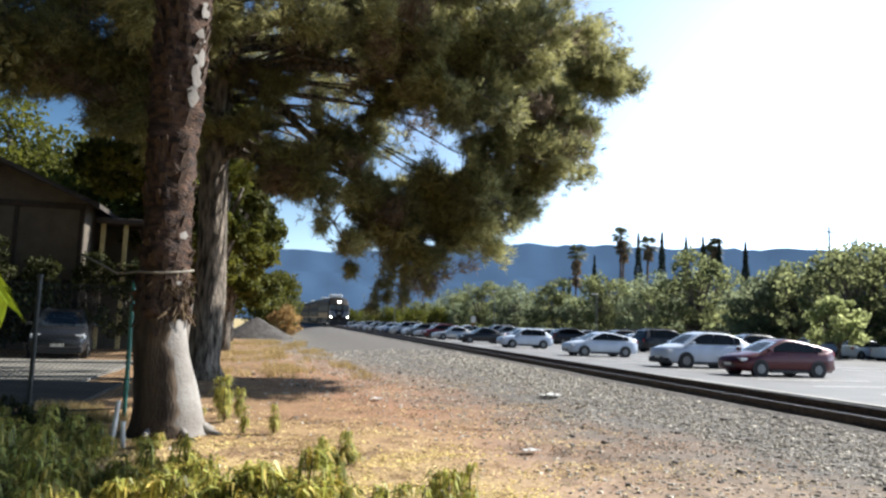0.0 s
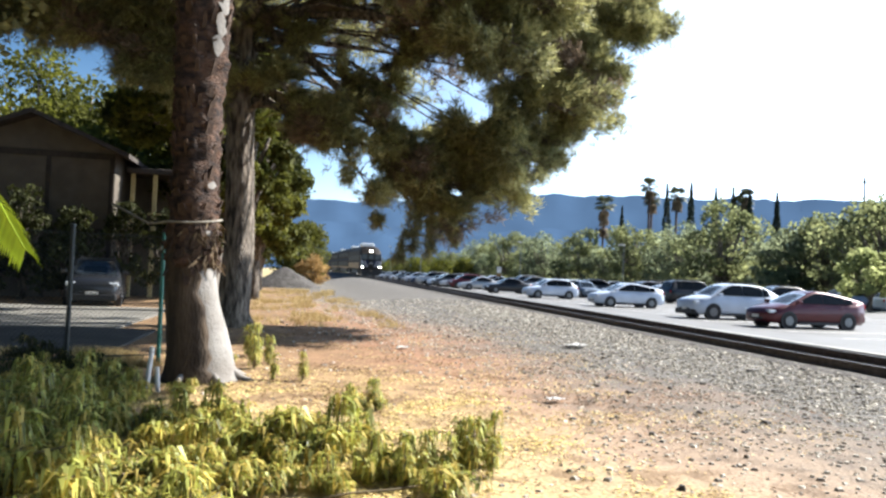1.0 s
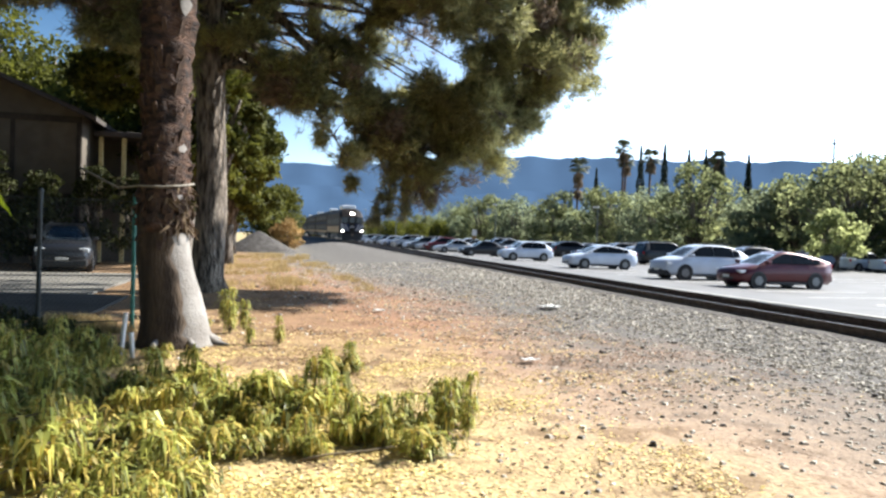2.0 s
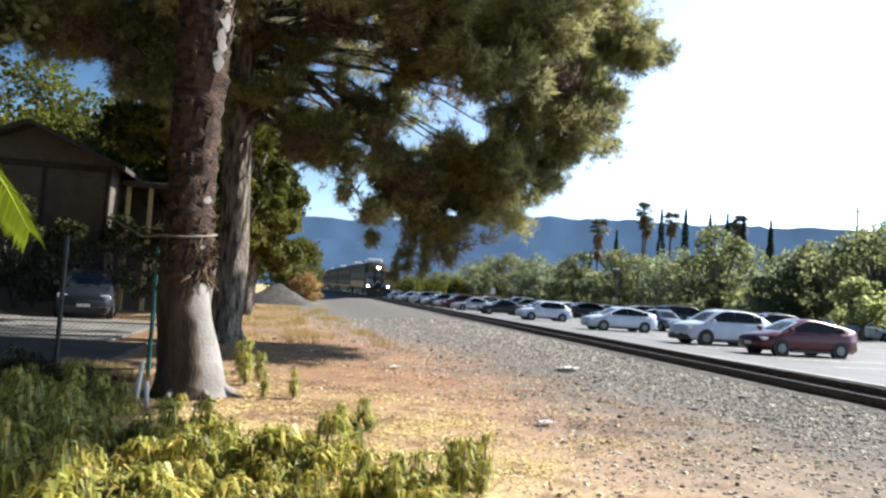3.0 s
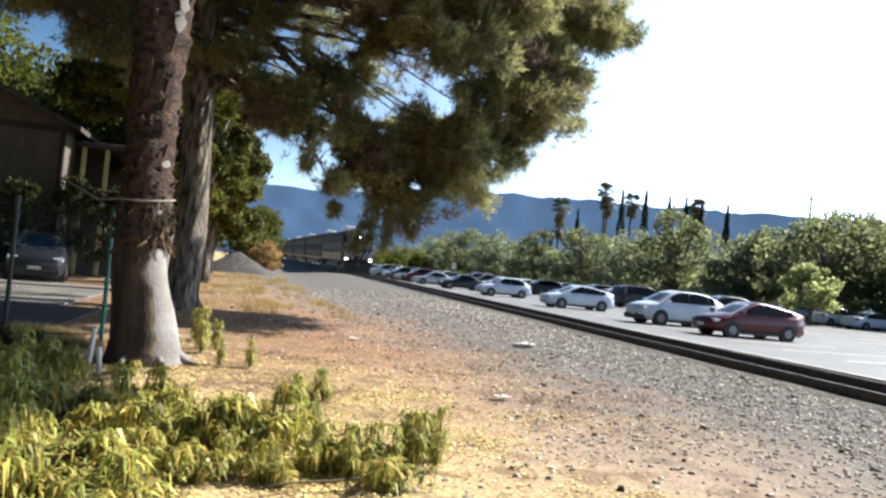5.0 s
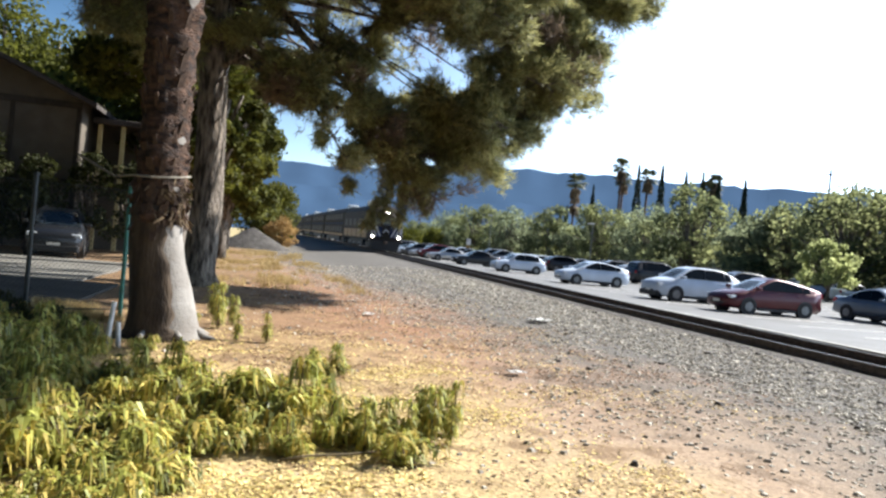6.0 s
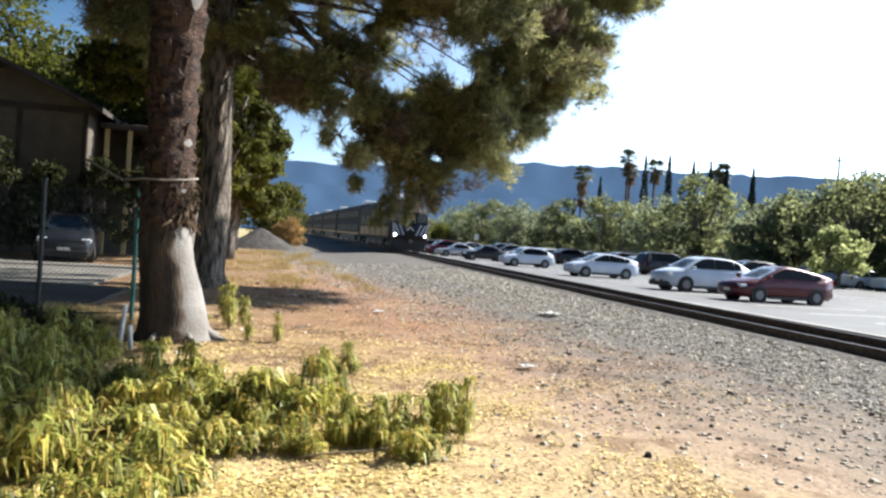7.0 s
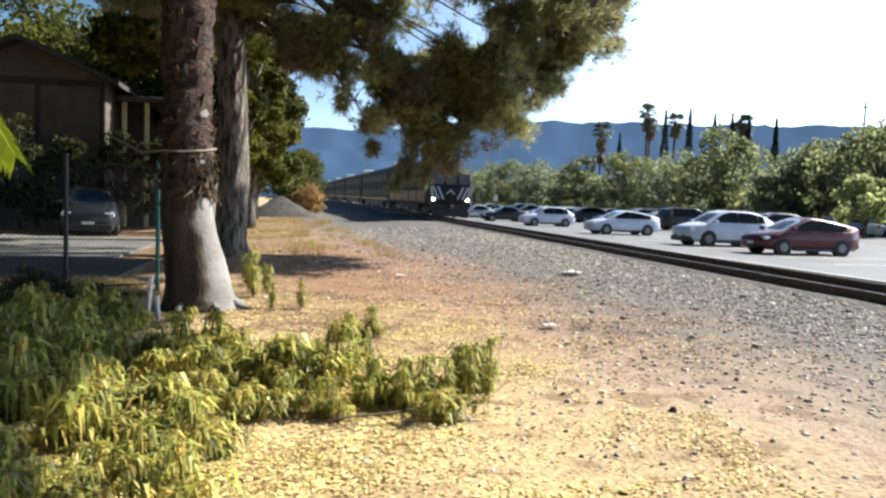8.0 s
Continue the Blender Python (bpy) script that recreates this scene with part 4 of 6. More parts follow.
            ring.append(bm.verts.new((lean(z) + math.cos(a + da) * (r + 0.03), math.sin(a + da) * (r + 0.03), z + dz)))
        cv = bm.verts.new((lean(z) + math.cos(a) * (r + 0.036), math.sin(a) * (r + 0.036), z))
        for k in range(n):
            bm.faces.new((cv, ring[k], ring[(k + 1) % n]))
        part("sunlit_patch", bm, M_PALMBASE, palm, "pale patch standing for sunlight on the bark", True)
    # surface roots at the foot
    for a in (-0.25, -1.1, -2.0, 0.5):
        bm = bmesh.new()
        tube(bm, [(0.13 + 0.38 * math.cos(a), 0.38 * math.sin(a), 0.08), (0.13 + 0.56 * math.cos(a), 0.56 * math.sin(a), 0.02), (0.13 + 0.75 * math.cos(a + .1), 0.75 * math.sin(a + .1), -0.05)], [0.08, 0.045, 0.02], 7)
        part("root", bm, M_PALMBASE, palm, smooth=True)
    top = fan_palm("palm_head", 12.0, 21, "", skirt=0.05, trunk=False)
    for o in list(top.children):
        o.parent = palm
    bpy.data.objects.remove(top)


def build_far_trees():
    kinds = []
    specs = ((11.5, 5.6, M_LEAF_C), (10.0, 5.8, M_LEAF_B), (12.5, 5.4, M_LEAF_B), (8.5, 4.6, M_LEAF_C), (11.0, 5.0, M_LEAF_B))
    for i, (h, s, m) in enumerate(specs):
        t = broad_tree("oak_tree", h, s, m, 100 + i, leaves=4700, leaf=0.43, lobes=30, label="broad green shade tree at the edge of the car park", lift=0.1)
        t["group"] = "trees behind the car park"
        kinds.append(t)
    rng = random.Random(17)
    k, y = 0, 38.0
    while y < 265:
        src = kinds[k % 5]
        sc = rng.uniform(0.82, 1.3) if y < 66 else rng.uniform(1.0, 1.32)
        m = pose(56.5 + rng.uniform(-2.5, 3.5), y, -0.05, 0, 0, rng.uniform(0, 360))
        if k < 5:
            src.matrix_basis = m
            ob = src
        else:
            ob = copy_thing(src, m)
        ob.scale = (sc, sc, sc * rng.uniform(0.92, 1.05))
        y += rng.uniform(6.0, 11.5) * (1 + y / 300)
        k += 1
    # a taller pair near the lot's near end
    for x, y, s in ((60, 57, 0.95), (64, 49, 1.25), (58, 70, 1.0), (66, 62, 1.22), (70, 80, 1.1)):
        ob = copy_thing(kinds[2], pose(x, y, 0, 0, 0, x * 7))
        ob.scale = (s, s, s)
    for i in range(26):
        y = 44 + i * 10.5
        ob = copy_thing(kinds[(i * 2) % 5], pose(69 + rng.uniform(-2, 3), y, -0.05, 0, 0, i * 67))
        q = rng.uniform(0.9, 1.2)
        ob.scale = (q, q, q * 0.95)
    hedge = broad_tree("hedge_shrub", 2.6, 2.2, M_LEAF_B, 150, leaves=1100, leaf=0.3, label="low green shrub under the car park trees", category="bush", lift=0.03)
    hedge["group"] = "shrubs under the trees"
    hedge.matrix_basis = pose(54.6, 36, -0.05)
    for i in range(1, 58):
        ob = copy_thing(hedge, pose(54.6 + rng.uniform(-0.5, 1.2), 36 + i * 3.7, -0.05, 0, 0, i * 71))
        q = rng.uniform(0.7, 1.25)
        ob.scale = (q, q, q)
    far = broad_tree("plane_tree", 7.0, 4.6, M_LEAF_Y, 140, leaves=2600, leaf=0.55, label="yellow-green tree far beyond the car park", lift=0.12)
    far.matrix_basis = pose(33, 190, 0)
    far["group"] = "far yellow-green trees"
    for x, y, s in ((41, 196, 0.95), (50, 205, 1.1), (26, 215, 0.9), (18, 240, 1.0), (34, 232, 1.05), (59, 220, 1.0), (9, 250, 1.1), (2, 262, 1.1), (46, 236, 1.2), (26, 300, 1.3), (12, 320, 1.4)):
        ob = copy_thing(far, pose(x, y, 0, 0, 0, x * 31))
        ob.scale = (s, s, s)
    t = broad_tree("young_shade_tree", 5.8, 2.6, M_LEAF_L, 160, leaves=3200, leaf=0.34, lobes=22, label="light green young tree at the edge of the car park", lift=0.14)
    t.matrix_basis = pose(44.6, 49.2, 0.0)
    # big unseen trees added behind the path and round the yard close off skylight
    for x, y, s in ((-9, -9, 1.35), (-1, -14, 1.5), (-17, -4, 1.4), (-15.5, 6.5, 1.3), (-20, 14, 1.4), (-9, -19, 1.5), (8, -19, 1.4), (-24, 22, 1.4)):
        ob = copy_thing(kinds[2 if x < -5 else 0], pose(x, y, -0.05, 0, 0, x * 17))
        ob.scale = (s, s, s)
        tagged(ob, "big unseen tree added to block skylight", "tree", "trees behind the path")
    # tall palms and cypresses behind the row
    for i, (x, y, h) in enumerate(((75.5, 145.0, 23.3), (77.0, 146.5, 20.6), (75.0, 132.5, 20.0), (75.0, 110.0, 17.6), (76.0, 112.5, 16.8))):
        p = fan_palm("fan_palm", h, 30 + i, "tall slender fan palm behind the trees", skirt=0.08, crown_r=2.3 if i < 3 else 1.9)
        p.matrix_basis = pose(x, y, 0)
        p["group"] = "tall palms"
    p = fan_palm("fan_palm", 21.0, 41, "fan palm with a thick brown skirt of dead fronds", skirt=0.3, crown_r=3.0)
    p.matrix_basis = pose(75.0, 167.0, 0)
    p["group"] = "tall palms"
    for i, (x, y, h) in enumerate(((75, 136.5, 21.8), (75, 127.3, 21.0), (75, 119.0, 19.1), (75, 113.7, 18.6), (75, 102.0, 16.5), (75, 157.0, 18.9), (75, 171.0, 14.5), (75, 175.0, 14.0), (75, 109.0, 17.8))):
        c = cypress("cypress_tree", h, 60 + i, "narrow dark cypress tree behind the trees")
        c.matrix_basis = pose(x, y, 0)
        c["group"] = "cypresses"


def build_left_trees():
    t = broad_tree("shade_tree", 11.0, 4.6, M_LEAF_A, 201, leaves=9000, leaf=0.34, label="dense dark green tree beside the gravel pile", lift=0.08)
    t.matrix_basis = pose(-2.0, 52, -0.05)
    t2 = broad_tree("shade_tree", 7.2, 3.3, M_LEAF_A, 202, leaves=8000, leaf=0.3, label="low leafy tree beside the track", lift=0.06)
    t2.matrix_basis = pose(1.2, 70.5, -0.05)
    t3 = broad_tree("shade_tree", 13.0, 5.5, M_LEAF_A, 203, leaves=8000, leaf=0.36, label="tall dark tree behind the pine", lift=0.1)
    t3.matrix_basis = pose(-6.6, 46, -0.05)
    for i, (x, y, h, s) in enumerate(((-2.1, 31.5, 13.0, 2.7), (-3.4, 26.0, 12.0, 3.2), (-4.6, 40.0, 15.0, 4.2), (-8.5, 52, 17.0, 5.5), (-1.7, 37.8, 12.0, 2.9))):
        t = broad_tree("tall_tree", h, s, M_LEAF_Y if i == 1 else M_LEAF_A, 260 + i, leaves=8000 if i == 1 else 15000, leaf=0.3, lobes=24, label="tall leafy tree behind the pine", lift=(0.2, 0.52, 0.2, 0.2, 0.12)[i])
        t.matrix_basis = pose(x, y, -0.05)
    for i, (x, y, h, s) in enumerate(((-13.5, 22.0, 13.5, 6.5), (-10.2, 16.0, 12.5, 5.5), (-18.5, 27.5, 14.0, 6.5))):
        t = broad_tree("yard_pine", h, s, M_NEEDLE, 270 + i, leaves=10000, leaf=0.26, label="tall dark tree that shades the yard", lift=0.55)
        t.matrix_basis = pose(x, y, -0.05)
    for i, (x, y, h, s) in enumerate(((-12.5, 47, 14.0, 5.0), (-19.0, 44, 13.5, 5.2), (-9.0, 42.0, 11.5, 3.8), (-26, 42, 13.5, 5.5), (-15.5, 50, 16.5, 5.0))):
        t = broad_tree("backyard_tree", h, s, M_LEAF_Y, 210 + i, leaves=6000, leaf=0.38, label="sunlit yellow-green tree behind the house", lift=0.15)
        t.matrix_basis = pose(x, y, -0.05)
    for i, (x, y, h, s) in enumerate(((-11.5, 31.0, 2.6, 1.3), (-8.7, 31.6, 3.0, 1.2), (-14.5, 30.6, 2.4, 1.4), (-12.6, 32.4, 4.6, 1.3), (-10.4, 32.2, 4.9, 1.3), (-8.5, 32.6, 4.3, 1.2), (-6.9, 33.6, 4.7, 1.1), (-5.2, 33.9, 4.4, 1.2))):
        t = broad_tree("hedge_bush", h, s, M_SHADELEAF, 230 + i, leaves=1800, leaf=0.2, label="bush beside the house, leaves coloured dark for its shade", category="bush", lift=0.05)
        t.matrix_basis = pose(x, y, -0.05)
    b = broad_tree("dry_bush", 3.1, 1.6, M_DRYBUSH, 240, leaves=3200, leaf=0.2, label="dry orange-brown bush beside the gravel pile", category="bush", lift=0.03)
    b.matrix_basis = pose(2.2, 66.5, 0.0)


# ---- heap, house, fence ----
def build_shading_tree():
    """An unseen tree added behind the camera, on the track side; its forward crown shades the weeds by the fence."""
    t = tagged(empty("unseen_shade_tree"), "unseen leaning tree added beside the track to shade the weeds", "tree")
    base = Vector((7.9, -3.5, -0.1))
    bm = bmesh.new()
    tube(bm, [base, base + Vector((0.1, 1.0, 2.5)), base + Vector((0.3, 5.0, 6.5)), base + Vector((1.0, 12.0, 10.0)), base + Vector((2.3, 18.5, 11.9))], [0.3, 0.26, 0.2, 0.13, 0.04], 10, rough=0.15)
    part("trunk", bm, M_PINEBARK, t, smooth=True)
    blobs = [(9.3, 10.4, 10.7, 1.6, 1.6, 1.0), (9.5, 12.5, 11.1, 1.6, 1.6, 1.0), (10.3, 14.6, 12.1, 1.7, 1.7, 1.0), (8.2, 7.9, 10.3, 1.5, 1.6, 1.1), (7.5, 13.5, 12.0, 1.7, 1.7, 1.0), (8.6, 16.2, 12.3, 1.7, 1.7, 1.0), (6.5, 10.5, 11.8, 1.7, 1.7, 1.0)]
    p = crown_points(blobs, 16000, 290)
    # an opening in the crown lets the sun down on the palm trunk
    ta = (p[:, 0] + 1.27) / 0.746
    p = p[(np.abs(p[:, 1] - 11.05 - 0.172 * ta) > 0.5) | (p[:, 2] - 0.643 * ta < -0.4)]
    v, f = leaf_quads(p, 0.34, 291)
    raw("crown", v.tolist(), f.tolist(), M_LEAF_A, t)


def build_pile():
    bm = bmesh.new()
    n, m = 40, 14
    rows = []
    for j in range(m + 1):
        f = j / m
        rows.append([])
        for i in range(n):
            a = 6.283 * i / n
            r = f * (1 + 0.18 * noise.noise((math.cos(a) * 1.3, math.sin(a) * 1.3, 2)))
            x, y = 3.1 * r * math.cos(a), 2.4 * r * math.sin(a)
            z = 1.75 * (1 - f) ** 0.9 * (1 + 0.15 * noise.noise((x, y, 5))) + 0.07 * noise.noise((x * 3, y * 3, 1)) - 0.12
            rows[-1].append(bm.verts.new((x, y, z)))
    for a, b in zip(rows, rows[1:]):
        for i in range(n):
            bm.faces.new((a[i], b[i], b[(i + 1) % n], a[(i + 1) % n]))
    bmesh.ops.remove_doubles(bm, verts=bm.verts, dist=0.001)
    p = obj("gravel_mound", bm, M_PILE, smooth=True)
    p.matrix_basis = pose(-0.2, 62, 0.05)
    tagged(p, "heap of grey-brown gravel beside the track", "gravel pile")


def build_house():
    h = tagged(empty("house"), "shaded beige stucco house with dark timber trim and gable roof", "house")
    y0, x0, x1, ze, zr = 34.0, -13.9, -7.5, 6.3, 7.75
    xm = (x0 + x1) / 2
    bm = bmesh.new()
    prism(bm, [(x0, -0.2), (x1, -0.2), (x1, ze), (xm, zr - 0.12), (x0, ze)], y0, y0 + 9)
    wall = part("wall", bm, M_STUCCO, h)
    for sgn, xe in ((-1, x0), (1, x1)):
        bm = bmesh.new()
        prism(bm, [(xm, zr - 0.1), (xm, zr + 0.1), (xe + sgn * 0.7, ze - 0.12), (xe + sgn * 0.7, ze - 0.32)], y0 - 0.8, y0 + 9.6)
        part("roof", bm, M_ROOF, h)
    for x in (x0 + 0.12, x0 + 1.75, xm + 0.55, x1 - 0.12):
        bm = boxm(x - 0.09, x + 0.09, y0 - 0.05, y0 - 0.004, 0, ze - 0.1, 0.01)
        part("timber_trim", bm, M_TRIM, wall, "dark brown vertical timber")
    part("timber_trim", boxm(x0, x1, y0 - 0.06, y0 - 0.004, ze - 0.35, ze - 0.08, 0.01), M_TRIM, wall, "dark brown eaves board")
    part("timber_trim", boxm(x0, x1, y0 - 0.06, y0 - 0.004, 2.75, 2.95, 0.01), M_TRIM, wall, "dark brown floor band")
    for x in (x0 + 2.6, x1 - 1.3):
        w = part("window", boxm(x - 0.6, x + 0.6, y0 - 0.03, y0 + 0.02, 1.0, 2.2, 0.01), M_CARGLASS, wall, "dark ground-floor window")
        part("frame", boxm(x - 0.68, x + 0.68, y0 - 0.06, y0 - 0.032, 0.9, 1.0, 0.01), M_TRIM, w)
    # side wing with an outside stair and cream posts
    wing = tagged(empty("house_wing"), "dark recessed house wing with cream porch posts", "house")
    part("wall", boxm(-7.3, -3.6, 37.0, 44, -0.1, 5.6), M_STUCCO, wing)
    part("roof", boxm(-7.3, -3.0, 35.2, 44.6, 5.6, 5.85, 0.04), M_ROOF, wing)
    part("landing", boxm(-7.3, -3.2, 35.4, 36.95, 2.7, 2.9, 0.02), M_TRIM, wing)
    for x in (-7.05, -6.1, -5.3, -3.4):
        part("post", boxm(x - 0.09, x + 0.09, 35.5, 35.68, 0, 5.6, 0.01), M_YELLOWPOST, wing, "cream painted porch post")
    part("handrail", boxm(-7.05, -3.4, 35.52, 35.6, 3.75, 3.85, 0.01), M_YELLOWPOST, wing, "cream handrail")
    wing2 = tagged(empty("garage"), "long low shaded carport beside the driveway", "garage")
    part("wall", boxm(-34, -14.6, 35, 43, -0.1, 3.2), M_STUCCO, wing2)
    part("roof", boxm(-34.4, -14.3, 34.2, 43.5, 3.2, 3.5, 0.04), M_ROOF, wing2)


def build_fence():
    """A green chain-link fence beside the path."""
    f = tagged(empty("chain_link_fence"), "green chain-link fence with steel posts beside the path", "fence")
    a, b = Vector((-9.5, 9.6, 0)), Vector((-2.0, 12.75, 0))
    d = (b - a).normalized()
    n = 6
    for i in range(n + 1):
        p = a.lerp(b, i / n)
        bm = bmesh.new()
        tube(bm, [p + Vector((0, 0, -0.1)), p + Vector((0, 0, 1.1)), p + Vector((0, 0, 2.1))], [0.035, 0.035, 0.035], 10)
        post = part("post", bm, M_FENCE if i in (0, 3, 6) else M_FENCE_D, f)
        bm = bmesh.new()
        tube(bm, [p + Vector((0, 0, 2.1)), p + Vector((0, 0, 2.14)), p + Vector((0, 0, 2.16))], [0.045, 0.04, 0.01], 10)
        part("cap", bm, M_FENCE_D, post)
    for z, wire_r in ((2.02, 0.005), (0.1, 0.014)):
        bm = bmesh.new()
        tube(bm, [a + Vector((0, 0, z)), a.lerp(b, 0.5) + Vector((0, 0, z - 0.02)), b + Vector((0, 0, z))], [wire_r] * 3, 6)
        part("rail", bm, M_FENCE_D, f)
    verts, faces = [], []
    L = (b - a).length
    side = Vector((-d.y, d.x, 0)) * 0.0018

    def wire(u0, z0, u1, z1):
        p, q = a + d * u0 + Vector((0, 0, z0)), a + d * u1 + Vector((0, 0, z1))
        up = Vector((0, 0, 0.0026))
        k = len(verts)
        for w in (p - side - up, p + side + up, q + side + up, q - side - up):
            verts.append(w)
        faces.append((k, k + 1, k + 2, k + 3))

    step, hgt = 0.075, 1.95
    u = -hgt
    while u < L:
        for s in (1, -1):
            u0, u1 = (u, u + hgt) if s > 0 else (u + hgt, u)
            z0, z1 = 0.08, 0.08 + hgt
            lo, hi = min(u0, u1), max(u0, u1)
            if hi > 0 and lo < L:
                c0, c1 = min(max(u0, 0), L), min(max(u1, 0), L)
                wire(c0, z0 + (c0 - u0) / (u1 - u0) * hgt, c1, z0 + (c1 - u0) / (u1 - u0) * hgt)
        u += step
    raw("mesh", [tuple(v) for v in verts], faces, M_FENCE_D, f)["kind"] = "stuff"


def build_left_clutter():
    c = tagged(empty("utility_cabinet"), "tall grey steel utility cabinet with a white cap", "utility cabinet")
    part("body", boxm(-4.75, -3.87, 9.2, 9.75, 0.0, 2.55, 0.02), M_GREY, c)
    part("corner_strip", boxm(-3.9, -3.84, 9.14, 9.2, 0.0, 2.55, 0.008), M_WHITE, c, "pale edge strip")
    part("cap", boxm(-4.8, -3.95, 9.15, 9.8, 2.75, 3.25, 0.03), M_WHITE, c, "white cap of the cabinet")
    part("neck", boxm(-4.6, -4.1, 9.3, 9.7, 2.55, 2.75, 0.01), M_GREY, c)
    for x, y, h, lean in ((-1.72, 10.2, 0.5, 5), (-1.55, 9.95, 0.27, -4)):
        bm = bmesh.new()
        tube(bm, [(0, 0, -0.1), (0, 0, h * 0.5), (0, 0, h)], [0.03, 0.03, 0.03], 10)
        s = obj("marker_stake", bm, M_WHITE)
        s.matrix_basis = pose(x, y, 0, 0, lean, 0)
        tagged(s, "short white marker stake among the weeds", "stake", "marker stakes")
    bm = bmesh.new()
    pts = [(-2.75, 12.4, 2.5), (-2.4, 12.0, 2.34), (-2.0, 11.3, 2.16), (-1.66, 10.78, 2.18), (-1.34, 10.64, 2.17), (-1.06, 10.80, 2.21), (-0.96, 11.05, 2.25)]
    tube(bm, pts, [0.017] * 7, 7)
    tagged(obj("rope", bm, M_ROPE, smooth=True), "pale sagging rope tied round the palm trunk", "rope")
    rng = random.Random(4)
    for i, (x, y, s, m) in enumerate(((6.6, 16.0, 0.34, M_PAPER), (3.55, 9.26, 0.13, M_PAPER), (2.5, 15.55, 0.14, M_PAPER))):
        bm = bmesh.new()
        g = 7
        vs = [[bm.verts.new(((a / g - .5) * 2 * s, (b / g - .5) * 1.3 * s, 0.05 * s + 0.22 * s * max(0, noise.noise((a * .5, b * .5, i * 5))))) for a in range(g + 1)] for b in range(g + 1)]
        for b in range(g):
            for a in range(g):
                bm.faces.new((vs[b][a], vs[b][a + 1], vs[b + 1][a + 1], vs[b + 1][a]))
        bmesh.ops.solidify(bm, geom=bm.faces, thickness=0.006)
        o = obj("paper_litter", bm, m, smooth=True)
        o.matrix_basis = pose(x, y, gz(x, y) + 0.05, 0, 0, rng.uniform(0, 180))
        tagged(o, "crumpled white scrap of paper on the gravel", "litter", "paper scraps")


# ---- plants on the ground ----
def sprig_mesh(seed, height, spread, leaves, material, droop=1.0, name="weed_plant", yellow=0.32):
    """Arching stems hung with long drooping leaves."""
    rng = random.Random(seed)
    t = empty(name)
    sb = bmesh.new()
    V, F, VY, FY = [], [], [], []
    for s in range(max(3, leaves // 44)):
        a = rng.uniform(0, 6.283)
        r = spread * rng.uniform(0.2, 1.0)
        h = height * rng.uniform(0.5, 1.05)
        p0 = Vector((rng.gauss(0, .12) * spread, rng.gauss(0, .12) * spread, -0.03))
        p2 = Vector((r * math.cos(a), r * math.sin(a), h * rng.uniform(0.6, 1)))
        p2.z *= rng.uniform(0.35, 1.0)
        p1 = p0.lerp(p2, 0.5) + Vector((rng.gauss(0, 0.1) * spread, rng.gauss(0, 0.1) * spread, h * 0.35))
        tube(sb, [p0, p1, p2], [0.012, 0.009, 0.004], 5, cap=False)
        for k in range(84):
            f = rng.uniform(0.08, 1.0)
            o = p0.lerp(p1, f * 2) if f < 0.5 else p1.lerp(p2, f * 2 - 1)
            o = o + Vector((rng.gauss(0, 0.025), rng.gauss(0, 0.025), rng.gauss(0, 0.02)))
            b = rng.uniform(0, 6.283)
            L = rng.uniform(0.07, 0.22) * (0.75 + 0.5 * height)
            dr = droop * (rng.uniform(0.2, 0.6) if rng.random() < 0.3 else rng.uniform(0.6, 1.25))
            out = Vector((math.cos(b), math.sin(b), 0))
            w = (out.cross(Vector((0, 0, 1))) + Vector((0, 0, rng.uniform(-.5, .5)))).normalized() * L * rng.uniform(0.04, 0.095)
            m1 = o + out * L * 0.38 + Vector((0, 0, L * rng.uniform(-0.1, 0.2)))
            m2 = o + out * L * (0.5 + 0.5 * (1.1 - dr)) + Vector((0, 0, -L * 0.8 * dr))
            if m2.z < 0.01:
                m2.z = 0.01 + rng.random() * 0.03
            v, fc = (VY, FY) if rng.random() < yellow else (V, F)
            i = len(v)
            v += [o, m1 - w, m2, m1 + w]
            fc.append((i, i + 1, i + 2, i + 3))
    part("stem", sb, M_STEM, t)["kind"] = "stuff"
    raw("foliage", [tuple(p) for p in V], F, material, t)["kind"] = "stuff"
    if VY:
        raw("yellow_foliage", [tuple(p) for p in VY], FY, M_WEED_Y, t)["label"] = "yellowed leaves"
    return t


